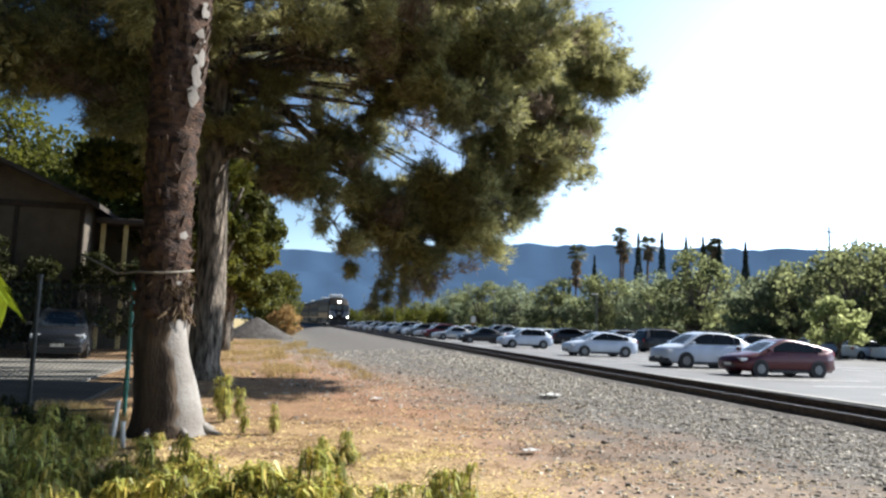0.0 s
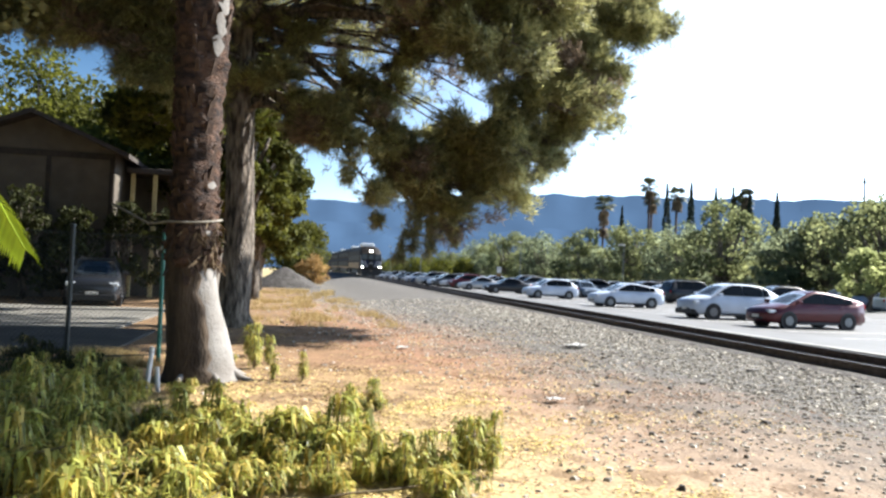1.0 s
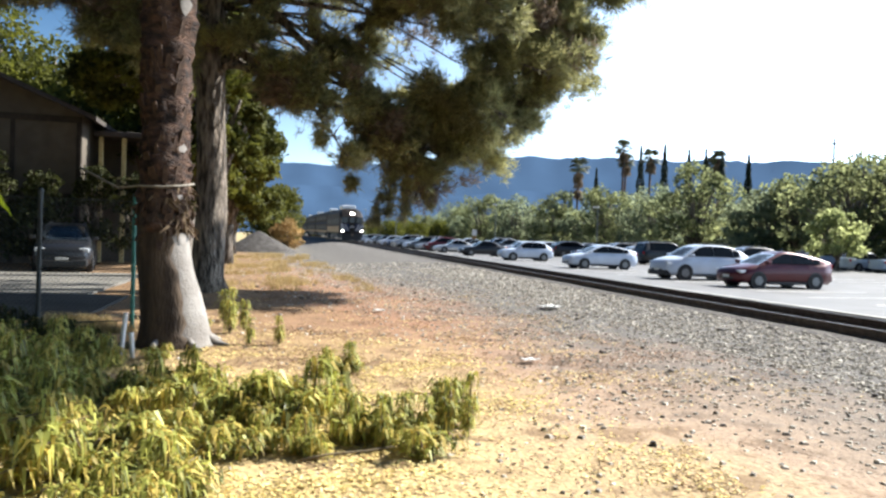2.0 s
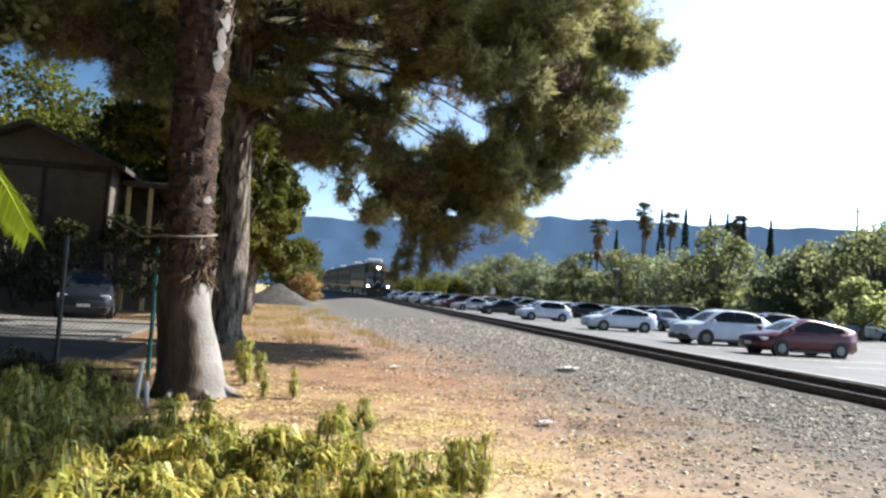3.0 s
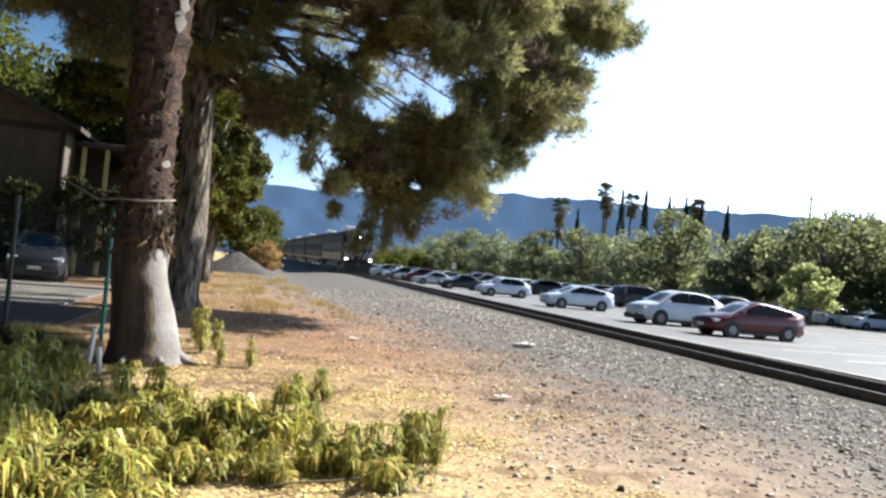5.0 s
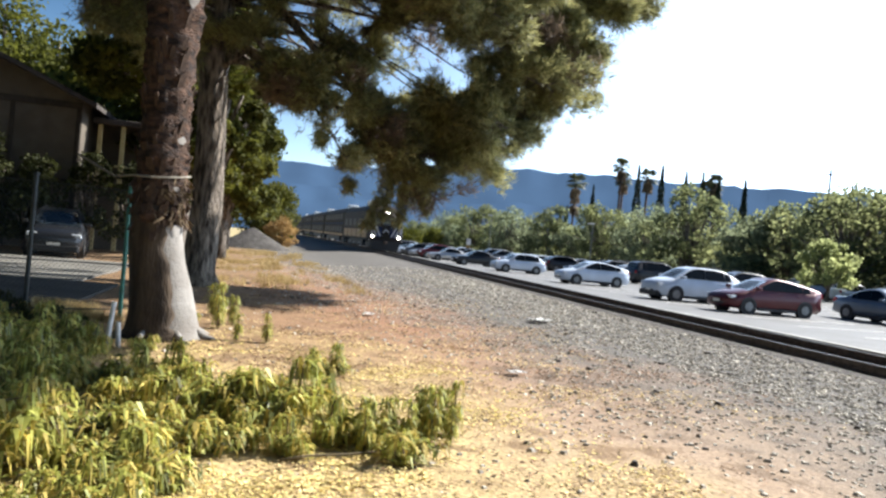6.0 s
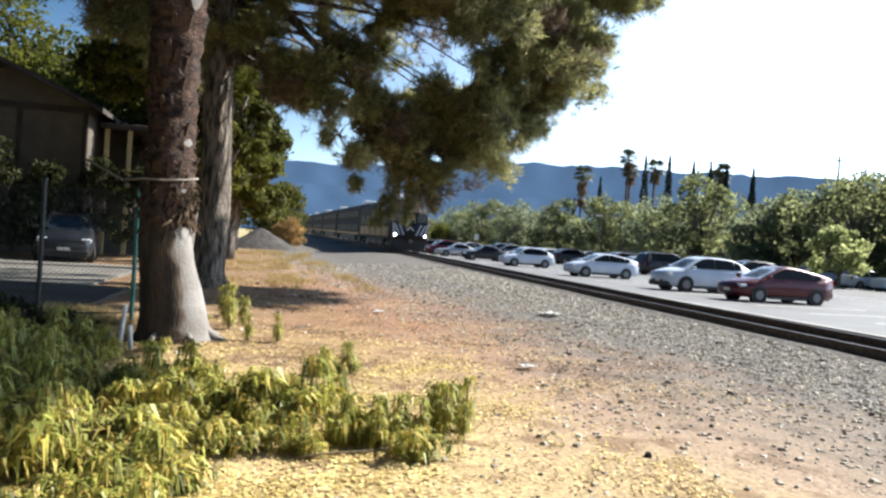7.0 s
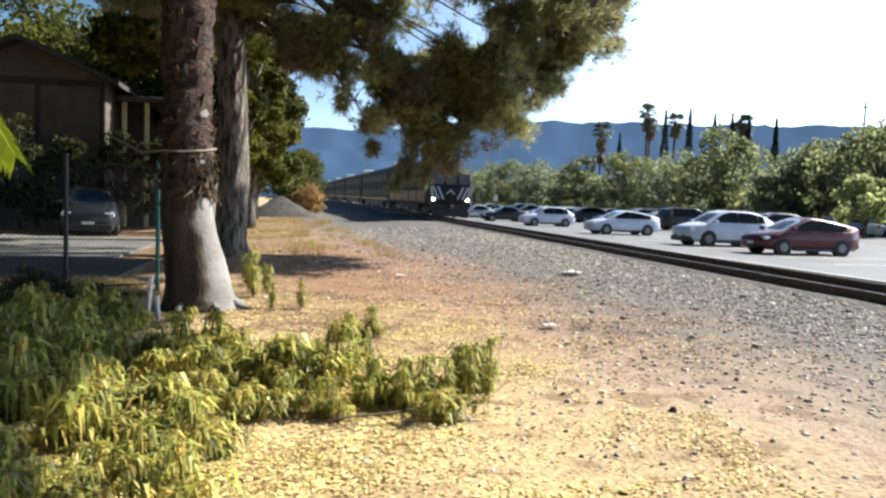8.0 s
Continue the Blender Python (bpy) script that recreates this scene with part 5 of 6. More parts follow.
def build_weeds():
    kinds = []
    for i, (h, s, n) in enumerate(((0.55, 0.38, 420), (0.42, 0.45, 420), (0.75, 0.22, 330), (0.32, 0.3, 260))):
        t = sprig_mesh(300 + i, h, s, n, M_WEED)
        tagged(t, "drooping green weed with yellowing leaves", "weed", "weeds beside the path")
        kinds.append(t)
    # fence weeds whose shade is put into the leaf colour
    dark_weed = sprig_mesh(320, 0.55, 0.5, 420, M_SHADELEAF, name="fence_shade_weed", yellow=0.03)
    tagged(dark_weed, "weed along the fence, coloured dark for deep shade", "creeper", "creepers along the fence")
    kinds.append(dark_weed)
    wisp = sprig_mesh(321, 0.8, 0.09, 130, M_WEED, name="tall_weed", yellow=0.25)
    tagged(wisp, "tall thin weed with drooping leaves", "weed", "tall weeds beside the palm")
    kinds.append(wisp)
    rng = random.Random(9)
    spots = []
    # the thick tangle close by, thinning towards the path
    for i in range(112):
        y = 3.9 + 5.6 * rng.random() ** 0.8
        x = -2.9 * rng.random() + 0.62 - 0.17 * (y - 4)
        if x < -0.40 * y - 0.4:
            x = -0.3 * y + rng.random() * 0.8
        if (y > 7.2 and x > -0.3) or (y > 7.9 and x > -1.75) or (y < 5.4 and x > -0.35):
            continue
        spots.append((x, y, rng.choice((0, 1, 1, 3, 3)), rng.uniform(0.55, 1.25)))
    for x, y, k, s in ((0.72, 5.7, 0, 0.85), (1.0, 5.75, 0, 0.8), (1.22, 5.9, 2, 0.62), (1.45, 5.95, 2, 0.7), (1.62, 6.05, 2, 0.75), (1.2, 5.2, 3, 1.1), (1.3, 5.6, 5, 0.6), (1.52, 5.8, 5, 0.7), (1.75, 6.0, 5, 0.72), (1.66, 5.7, 5, 0.5), (0.95, 5.5, 5, 0.55), (0.74, 8.45, 2, 0.62), (0.92, 8.55, 3, 1.0), (1.1, 8.7, 2, 0.68),
                       (-0.25, 12.6, 5, 0.75), (-0.5, 13.6, 5, 0.95), (-0.62, 13.9, 5, 0.9), (-0.13, 10.95, 5, 0.6), (0.30, 10.85, 5, 0.65), (-0.43, 12.0, 5, 0.8), (-0.85, 12.9, 3, 0.6), (-0.1, 6.6, 1, 1.4), (0.25, 6.5, 1, 1.2), (0.5, 6.4, 0, 1.2),
                       (-2.1, 9.7, 2, 0.8), (-1.75, 9.4, 0, 0.8), (-2.5, 10.1, 2, 0.9), (-1.15, 9.9, 3, 0.9)):
        spots.append((x, y, k, s))
    for i in range(9):
        spots.append((rng.uniform(-1.5, -0.45), rng.uniform(3.7, 4.7), rng.choice((0, 1, 3)), rng.uniform(0.5, 0.9)))
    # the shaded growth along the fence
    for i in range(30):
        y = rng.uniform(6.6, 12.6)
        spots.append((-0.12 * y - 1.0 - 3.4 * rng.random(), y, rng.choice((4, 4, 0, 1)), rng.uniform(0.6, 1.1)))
    used = set()
    for x, y, k, s in spots:
        m = pose(x, y, gz(x, y), 0, 0, rng.uniform(0, 360))
        if k not in used:
            used.add(k)
            kinds[k].matrix_basis = m
            o = kinds[k]
        else:
            o = copy_thing(kinds[k], m)
        o.scale = (s, s, s)
    for i, pts in enumerate((((0.9, 6.1, 0.16), (1.4, 6.4, 0.2), (2.0, 6.5, 0.2)), ((0.3, 5.1, 0.04), (0.8, 5.2, 0.06), (1.25, 5.5, 0.1)))):
        bm = bmesh.new()
        tube(bm, [pts[0], (pts[0][0] * .6 + pts[1][0] * .4, pts[0][1] * .6 + pts[1][1] * .4 + 0.07, pts[0][2]), pts[1], (pts[1][0] * .5 + pts[2][0] * .5, pts[1][1] * .5 + pts[2][1] * .5 - 0.06, pts[1][2]), pts[2]], [0.010, 0.009, 0.008, 0.006, 0.003], 6, rough=0.2)
        tagged(obj("fallen_branch", bm, M_STEM, smooth=True), "thin brown fallen branch among the weeds", "branch", "fallen branches")


def flakes(name, n, region, material, size, seed, label, lift=0.012, dens=None):
    """Loose bits of leaf lying at odd angles on the ground."""
    rng = random.Random(seed)
    V, F = [], []
    x0, x1, y0, y1 = region
    while len(F) < n:
        y = y0 + (y1 - y0) * rng.random() ** 1.6
        x = rng.uniform(x0, x1) * (0.35 + 0.65 * max(y, 0) / y1) if dens else rng.uniform(x0, x1)
        edge = min(smooth01(x - x0 * (0.35 + 0.65 * max(y, 0) / y1), 0, 1.5), smooth01(y, y0, y0 + 3), smooth01(y1 - y, 0, 4), smooth01(x1 - x, 0, 2.5))
        if rng.random() > edge:
            continue
        if noise.noise((x * 0.8, y * 0.8, seed)) + 0.35 * noise.noise((x * 3, y * 3, seed)) < rng.uniform(-0.12, 0.42):
            continue
        a, s = rng.uniform(0, 6.283), size * rng.uniform(0.5, 1.5)
        u, w = Vector((math.cos(a), math.sin(a), rng.uniform(-.35, .35))) * s, Vector((-math.sin(a), math.cos(a), rng.uniform(-.35, .35))) * s * 0.45
        c = Vector((x, y, gz(x, y) + lift))
        i = len(V)
        V += [tuple(c - u), tuple(c + w + Vector((0, 0, s * .2))), tuple(c + u), tuple(c - w)]
        F.append((i, i + 1, i + 2, i + 3))
    o = raw(name, V, F, material)
    tagged(o, label, "leaf litter", kind="stuff")


def dry_grass(name, n, region, seed, label, height=0.22):
    """Short straw-coloured blades in loose tufts."""
    rng = random.Random(seed)
    V, F = [], []
    x0, x1, y0, y1 = region
    while len(F) < n:
        x, y = rng.uniform(x0, x1), rng.uniform(y0, y1)
        if noise.noise((x * 0.7, y * 0.35, seed)) + 0.4 * noise.noise((x * 2.3, y * 1.6, seed)) < rng.uniform(0.0, 0.35):
            continue
        z = gz(x, y)
        for k in range(9):
            a, h = rng.uniform(0, 6.283), height * rng.uniform(0.4, 1.2)
            bx, by = x + rng.gauss(0, 0.05), y + rng.gauss(0, 0.05)
            w, o = rng.uniform(0.004, 0.009), rng.uniform(0.1, 0.7) * h
            i = len(V)
            V += [(bx - w * math.sin(a), by + w * math.cos(a), z - 0.01), (bx + w * math.sin(a), by - w * math.cos(a), z - 0.01), (bx + o * math.cos(a), by + o * math.sin(a), z + h)]
            F.append((i, i + 1, i + 2))
    tagged(raw(name, V, F, M_DRYGRASS), label, "dry grass", kind="stuff")


def stones(name, n, region, material, size, seed, label, near=1.6, gmask=True):
    rng = random.Random(seed)
    cube = [(-1, -1, -.6), (1, -1, -.6), (1, 1, -.6), (-1, 1, -.6), (-.7, -.6, .6), (.6, -.7, .5), (.7, .6, .7), (-.6, .7, .5)]
    fc = [(0, 3, 2, 1), (4, 5, 6, 7), (0, 1, 5, 4), (1, 2, 6, 5), (2, 3, 7, 6), (3, 0, 4, 7)]
    V, F = [], []
    x0, x1, y0, y1 = region
    k = 0
    while k < n:
        y = y0 + (y1 - y0) * rng.random() ** near
        x = rng.uniform(x0, x1)
        if gmask and rng.random() > smooth01(x + 0.1 * y + 2.2 * noise.noise((x * .4, y * .4, 3)), 2.5, 7.5) * 0.92 + 0.08:
            continue
        s = size * rng.uniform(0.45, 1.0) ** 1.5 * (1 + 0.02 * y)
        a = rng.uniform(0, 6.283)
        ca, sa, z = math.cos(a), math.sin(a), gz(x, y)
        sx, sy, sz = s * rng.uniform(.6, 1.2), s * rng.uniform(.5, 1), s * rng.uniform(.35, .8)
        i = len(V)
        for px, py, pz in cube:
            px, py, pz = px * sx + rng.uniform(-.15, .15) * s, py * sy + rng.uniform(-.15, .15) * s, pz * sz + rng.uniform(-.15, .15) * s
            V.append((x + px * ca - py * sa, y + px * sa + py * ca, z + pz + sz * 0.3))
        F += [tuple(i + q for q in f) for f in fc]
        k += 1
    tagged(raw(name, V, F, material), label, "stones", kind="stuff")


def build_hanging_leaf():
    """A young tree beside the camera whose lime-green feathery leaf hangs into view, catching the sun."""
    tree = tagged(empty("young_tree"), "young tree with a bright lime-green feathery leaf", "tree")
    bm = bmesh.new()
    tube(bm, [(-2.3, 1.1, -0.1), (-2.25, 1.12, 1.2), (-2.1, 1.2, 2.2), (-1.7, 1.38, 2.5), (-1.15, 1.5, 2.42)], [0.045, 0.04, 0.03, 0.018, 0.007], 8)
    part("trunk", bm, M_STEM, tree, smooth=True)
    stalk = [Vector((-1.15, 1.5, 2.42)), Vector((-0.90, 1.58, 2.08)), Vector((-0.71, 1.64, 1.85)), Vector((-0.59, 1.68, 1.675)), Vector((-0.545, 1.70, 1.585))]
    bm = bmesh.new()
    tube(bm, stalk, [0.005, 0.0045, 0.004, 0.003, 0.0015], 6)
    leaf = part("leaf_stalk", bm, M_FRESH, tree, "lime-green leaf that sways")
    V, F = [], []
    rng = random.Random(2)
    n = 52
    for i in range(n):
        f = 0.12 + 0.88 * i / (n - 1)
        u = f * 4
        k = min(int(u), 3)
        o = stalk[k].lerp(stalk[k + 1], u - k)
        d = (stalk[k + 1] - stalk[k]).normalized()
        for sg in (-1, 1):
            side = Vector((0.8 * sg, 0.25 * sg, 0.3 * sg)) + d * 0.9 + Vector((0, 0, -0.4))
            L = (0.105 - 0.06 * f) * rng.uniform(0.8, 1.1)
            t = o + side.normalized() * L + Vector((0, 0, -0.015))
            w = d * 0.006
            i0 = len(V)
            m = o.lerp(t, 0.5) + Vector((0, 0, 0.006))
            V += [tuple(o - w * .5), tuple(m - w), tuple(t), tuple(m + w), tuple(o + w * .5)]
            F.append((i0, i0 + 1, i0 + 2, i0 + 3, i0 + 4))
    raw("leaflet", V, F, M_FRESH, leaf)["kind"] = "stuff"
    return leaf


# ---- cars ----
def car_paint(name, c, metal=0.25):
    return mat(name, c, tuple(v * 0.86 for v in c), rough=0.36, metal=metal, scale=1.2, fine=30, bump=0.02, coat=0.3, spec=0.4)


PAINT = {
    # white cars: the blue of their shaded sides is put into the paint
    "red": car_paint("dark_red_paint", (0.082, 0.008, 0.014)), "white": car_paint("shade_blue_white_paint", (0.52, 0.59, 0.70), 0.0),
    "silver": car_paint("silver_paint", (0.46, 0.48, 0.5), 0.6), "black": car_paint("black_paint", (0.018, 0.02, 0.024)),
    "blue": car_paint("dark_blue_paint", (0.03, 0.05, 0.10)), "grey": car_paint("grey_paint", (0.13, 0.135, 0.14), 0.4), "slate": car_paint("slate_blue_paint", (0.13, 0.165, 0.21), 0.3), "maroon": car_paint("maroon_paint", (0.13, 0.02, 0.025)),
}

# kind: length, width, bonnet height, belt, roof, and along the car: screen foot, roof front, roof back, back glass foot, tail height, axle places, wheel radius
KINDS = {
    "liftback": (4.48, 1.75, 0.86, 0.98, 1.49, -1.42, -0.25, 0.92, 2.1, 1.14, (-1.36, 1.34), 0.315),
    "suv": (4.55, 1.84, 1.0, 1.10, 1.68, -1.45, -0.45, 1.34, 2.16, 1.2, (-1.32, 1.32), 0.35),
    "sedan": (4.60, 1.77, 0.82, 0.94, 1.46, -1.02, -0.20, 0.82, 1.62, 1.00, (-1.36, 1.34), 0.32),
    "hatchback": (4.25, 1.75, 0.90, 0.98, 1.55, -1.10, -0.30, 1.30, 1.95, 1.05, (-1.28, 1.28), 0.315),
    "van": (4.95, 1.95, 1.10, 1.16, 1.85, -1.35, -0.45, 2.05, 2.35, 1.16, (-1.45, 1.45), 0.35),
}


def build_car(kind, colour, m, label, category="car"):
    """A car with its nose towards local -x, standing on z = 0."""
    L, W, hood, belt, roof, xs, xr0, xr1, xb, tail, axles, wr = KINDS[kind]
    paint = PAINT[colour]
    car = empty("car", m)
    w = W / 2
    clear = 0.2
    # lower body: sections from nose to tail
    st = [(-L / 2, clear + 0.12, hood * 0.72, w * 0.72), (-L / 2 + 0.10, clear + 0.02, hood * 0.86, w * 0.86), (-L / 2 + 0.45, clear, hood * 0.97, w * 0.97), (xs, clear, hood + 0.06, w),
          (xs + 0.35, clear, belt, w), (0.3, clear, belt + 0.02, w), (xb - 0.4, clear, belt + 0.05, w), (xb, clear, tail, w * 0.99), (L / 2 - 0.12, clear + 0.06, tail * 0.99, w * 0.93), (L / 2, clear + 0.16, tail * 0.9, w * 0.82)]
    bm = bmesh.new()
    rings = []
    for x, z0, z1, hw in st:
        h = z1 - z0
        half = [(0.0, z0), (hw * 0.82, z0), (hw * 0.97, z0 + h * 0.16), (hw, z0 + h * 0.5), (hw * 0.985, z0 + h * 0.72), (hw * 0.93, z0 + h * 0.93), (hw * 0.80, z1), (0.0, z1 + 0.03)]
        loop = half + [(-a, b) for a, b in half[-2:0:-1]]
        rings.append([bm.verts.new((x, a, b)) for a, b in loop])
    n = len(rings[0])
    for a, b in zip(rings, rings[1:]):
        for k in range(n):
            bm.faces.new((a[k], b[k], b[(k + 1) % n], a[(k + 1) % n]))
    bm.faces.new(rings[0])
    bm.faces.new(rings[-1][::-1])
    bmesh.ops.recalc_face_normals(bm, faces=bm.faces)
    body = part("body", bm, paint, car, smooth=True)
    # cabin: a curved roofline, sides leaning in
    wb, wt = w * 0.93, w * 0.70
    key = [(xs - 0.45, hood - 0.25), (xs, hood + 0.02), (xr0, roof - 0.07), ((xr0 + xr1) / 2 - 0.1, roof), (xr1, roof - 0.09), (xb, tail), (xb + 0.4, tail - 0.3)]

    def line(u):
        """The roofline, u from 0 at the screen's foot to 4 at the back glass's foot."""
        k = min(int(u), 3)
        t = u - k
        p0, p1, p2, p3 = [Vector((*key[k + j], 0)) for j in range(4)]
        p = 0.5 * ((2 * p1) + (p2 - p0) * t + (2 * p0 - 5 * p1 + 4 * p2 - p3) * t * t + (3 * p1 - p0 - 3 * p2 + p3) * t ** 3)
        return p.x, p.y

    def half_at(z):
        return wb + (wt - wb) * min(max((z - belt) / (roof - belt), -0.1), 1)

    us = [i * 0.25 for i in range(17)]
    bm = bmesh.new()
    rows = []
    for u in us:
        x, z = line(u)
        z0 = min(belt - 0.12, z - 0.02)
        h1 = half_at(z)
        half = [(half_at(z0), z0), (half_at(z - 0.07) * 0.995, max(z - 0.07, z0 + 0.005)), (h1 * 0.93, z - 0.018), (h1 * 0.6, z)]
        loop = [(-q, r) for q, r in half] + [(q, r) for q, r in half[::-1]]
        rows.append([bm.verts.new((x, q, r)) for q, r in loop])
    for p, q in zip(rows, rows[1:]):
        for k in range(7):
            bm.faces.new((p[k], p[k + 1], q[k + 1], q[k]))
    bmesh.ops.recalc_face_normals(bm, faces=bm.faces)
    part("cabin", bm, paint, car, smooth=True)

    def roof_z(x):
        best = min((abs(line(i * 0.02)[0] - x), i) for i in range(201))[1]
        return line(best * 0.02)[1]

    for s in (-1, 1):
        for f0, f1 in ((0.03, 0.462), (0.466, 0.788), (0.794, 0.9)):
            xa, xe = xs + 0.2 + (xb - xs - 0.4) * f0, xs + 0.2 + (xb - xs - 0.4) * f1
            low_, top_ = [], []
            for i in range(7):
                x = xa + (xe - xa) * i / 6
                zt = max(roof_z(x) - 0.065, belt + 0.03)
                zl = belt + 0.02
                low_.append((x, s * (half_at(zl) + 0.012), zl))
                top_.append((x, s * (half_at(zt) + 0.012), zt))
            bm = bmesh.new()
            lo, to = [bm.verts.new(p) for p in low_], [bm.verts.new(p) for p in top_]
            for i in range(6):
                bm.faces.new((lo[i], lo[i + 1], to[i + 1], to[i]))
            bmesh.ops.solidify(bm, geom=list(bm.faces), thickness=0.01)
            part("side_window", bm, M_CARGLASS, car)
    for name, u0, u1 in (("windscreen", 0.12, 0.9), ("rear_window", 3.15, 3.85)):
        bm = bmesh.new()
        prev = None
        for i in range(7):
            x, z = line(u0 + (u1 - u0) * i / 6)
            h = half_at(z) * 0.86
            row = [bm.verts.new((x, q * h, z + 0.016 - 0.012 * abs(q))) for q in (-1, -0.5, 0, 0.5, 1)]
            if prev:
                for k in range(4):
                    bm.faces.new((prev[k], prev[k + 1], row[k + 1], row[k]))
            prev = row
        bmesh.ops.solidify(bm, geom=list(bm.faces), thickness=0.008)
        part(name, bm, M_SCREEN, car, smooth=True)
    # wheels
    for ax in axles:
        for s in (-1, 1):
            yo = s * (w - 0.02)
            yi = s * (w - 0.22)
            bm = bmesh.new()
            tube(bm, [(ax, s * (w - 0.20), wr), (ax, s * (w + 0.004), wr)], [wr + 0.055, wr + 0.055], 20)
            part("wheel_arch", bm, M_BLACK, body)
            wheel = empty("wheel", pose(ax, 0, wr))
            wheel.parent = car
            bm = bmesh.new()
            tube(bm, [(0, yi, 0), (0, yi + s * 0.03, 0), (0, yo, 0), (0, yo + s * 0.03, 0)], [wr * 0.93, wr, wr, wr * 0.93], 22)
            part("tyre", bm, M_RUBBER, wheel)
            bm = bmesh.new()
            tube(bm, [(0, yo, 0), (0, yo + s * 0.036, 0)], [wr * 0.6, wr * 0.56], 20)
            for k in range(5):
                a = k * 6.283 / 5
                q = [Vector((math.cos(a + e) * r, yo + s * 0.045, math.sin(a + e) * r)) for r, e in ((wr * .12, -.5), (wr * .6, -.13), (wr * .6, .13), (wr * .12, .5))]
                bm.faces.new([bm.verts.new(p) for p in q])
            part("rim", bm, M_RIM, wheel)
    # lamps, mirrors, bumper, handles
    for s in (-1, 1):
        part("headlight", boxm(-L / 2 + 0.06, -L / 2 + 0.42, s * w * 0.55, s * w * 0.90, hood * 0.70, hood * 0.84, 0.03), M_LENS, car, "clear headlight")
        part("tail_light", boxm(L / 2 - 0.28, L / 2 - 0.04, s * w * 0.66, s * w * 0.93, tail * 0.72, tail * 0.92, 0.03), M_TAIL, car, "red tail light")
        part("mirror", boxm(xs + 0.32, xs + 0.5, s * w * 0.98, s * (w + 0.17), belt + 0.0, belt + 0.13, 0.03), paint, car)
        for hx in (0.05, 0.95):
            part("door_handle", boxm(hx, hx + 0.18, s * (w - 0.01), s * (w + 0.02), belt - 0.17, belt - 0.13, 0.008), paint, car)
        part("sill", boxm(axles[0] + 0.42, axles[1] - 0.42, s * (w - 0.06), s * (w + 0.006), clear - 0.03, clear + 0.09, 0.01), M_BLACK, car)
    part("front_grille", boxm(-L / 2 - 0.005, -L / 2 + 0.05, -w * 0.5, w * 0.5, clear + 0.14, hood * 0.5, 0.01), M_BLACK, car)
    part("plate", boxm(-L / 2 - 0.02, -L / 2 - 0.004, -0.2, 0.2, clear + 0.2, clear + 0.32, 0.005), M_WHITE, car, "blank pale number plate")
    part("rear_bumper", boxm(L / 2 - 0.16, L / 2 + 0.03, -w * 0.84, w * 0.84, clear + 0.1, clear + 0.34, 0.04), M_BLACK if kind == "suv" else paint, car)
    if kind == "suv":
        part("front_bumper", boxm(-L / 2 - 0.03, -L / 2 + 0.3, -w * 0.86, w * 0.86, clear + 0.0, clear + 0.26, 0.06), M_BLACK, car, "black lower bumper")
    if kind in ("suv", "van"):
        for s in (-1, 1):
            part("roof_rail", boxm(xr0 + 0.2, xr1 - 0.1, s * wt * 0.86 - 0.02, s * wt * 0.86 + 0.02, roof + 0.0, roof + 0.06, 0.008), M_BLACK, car)
    tagged(car, label, category)
    return car


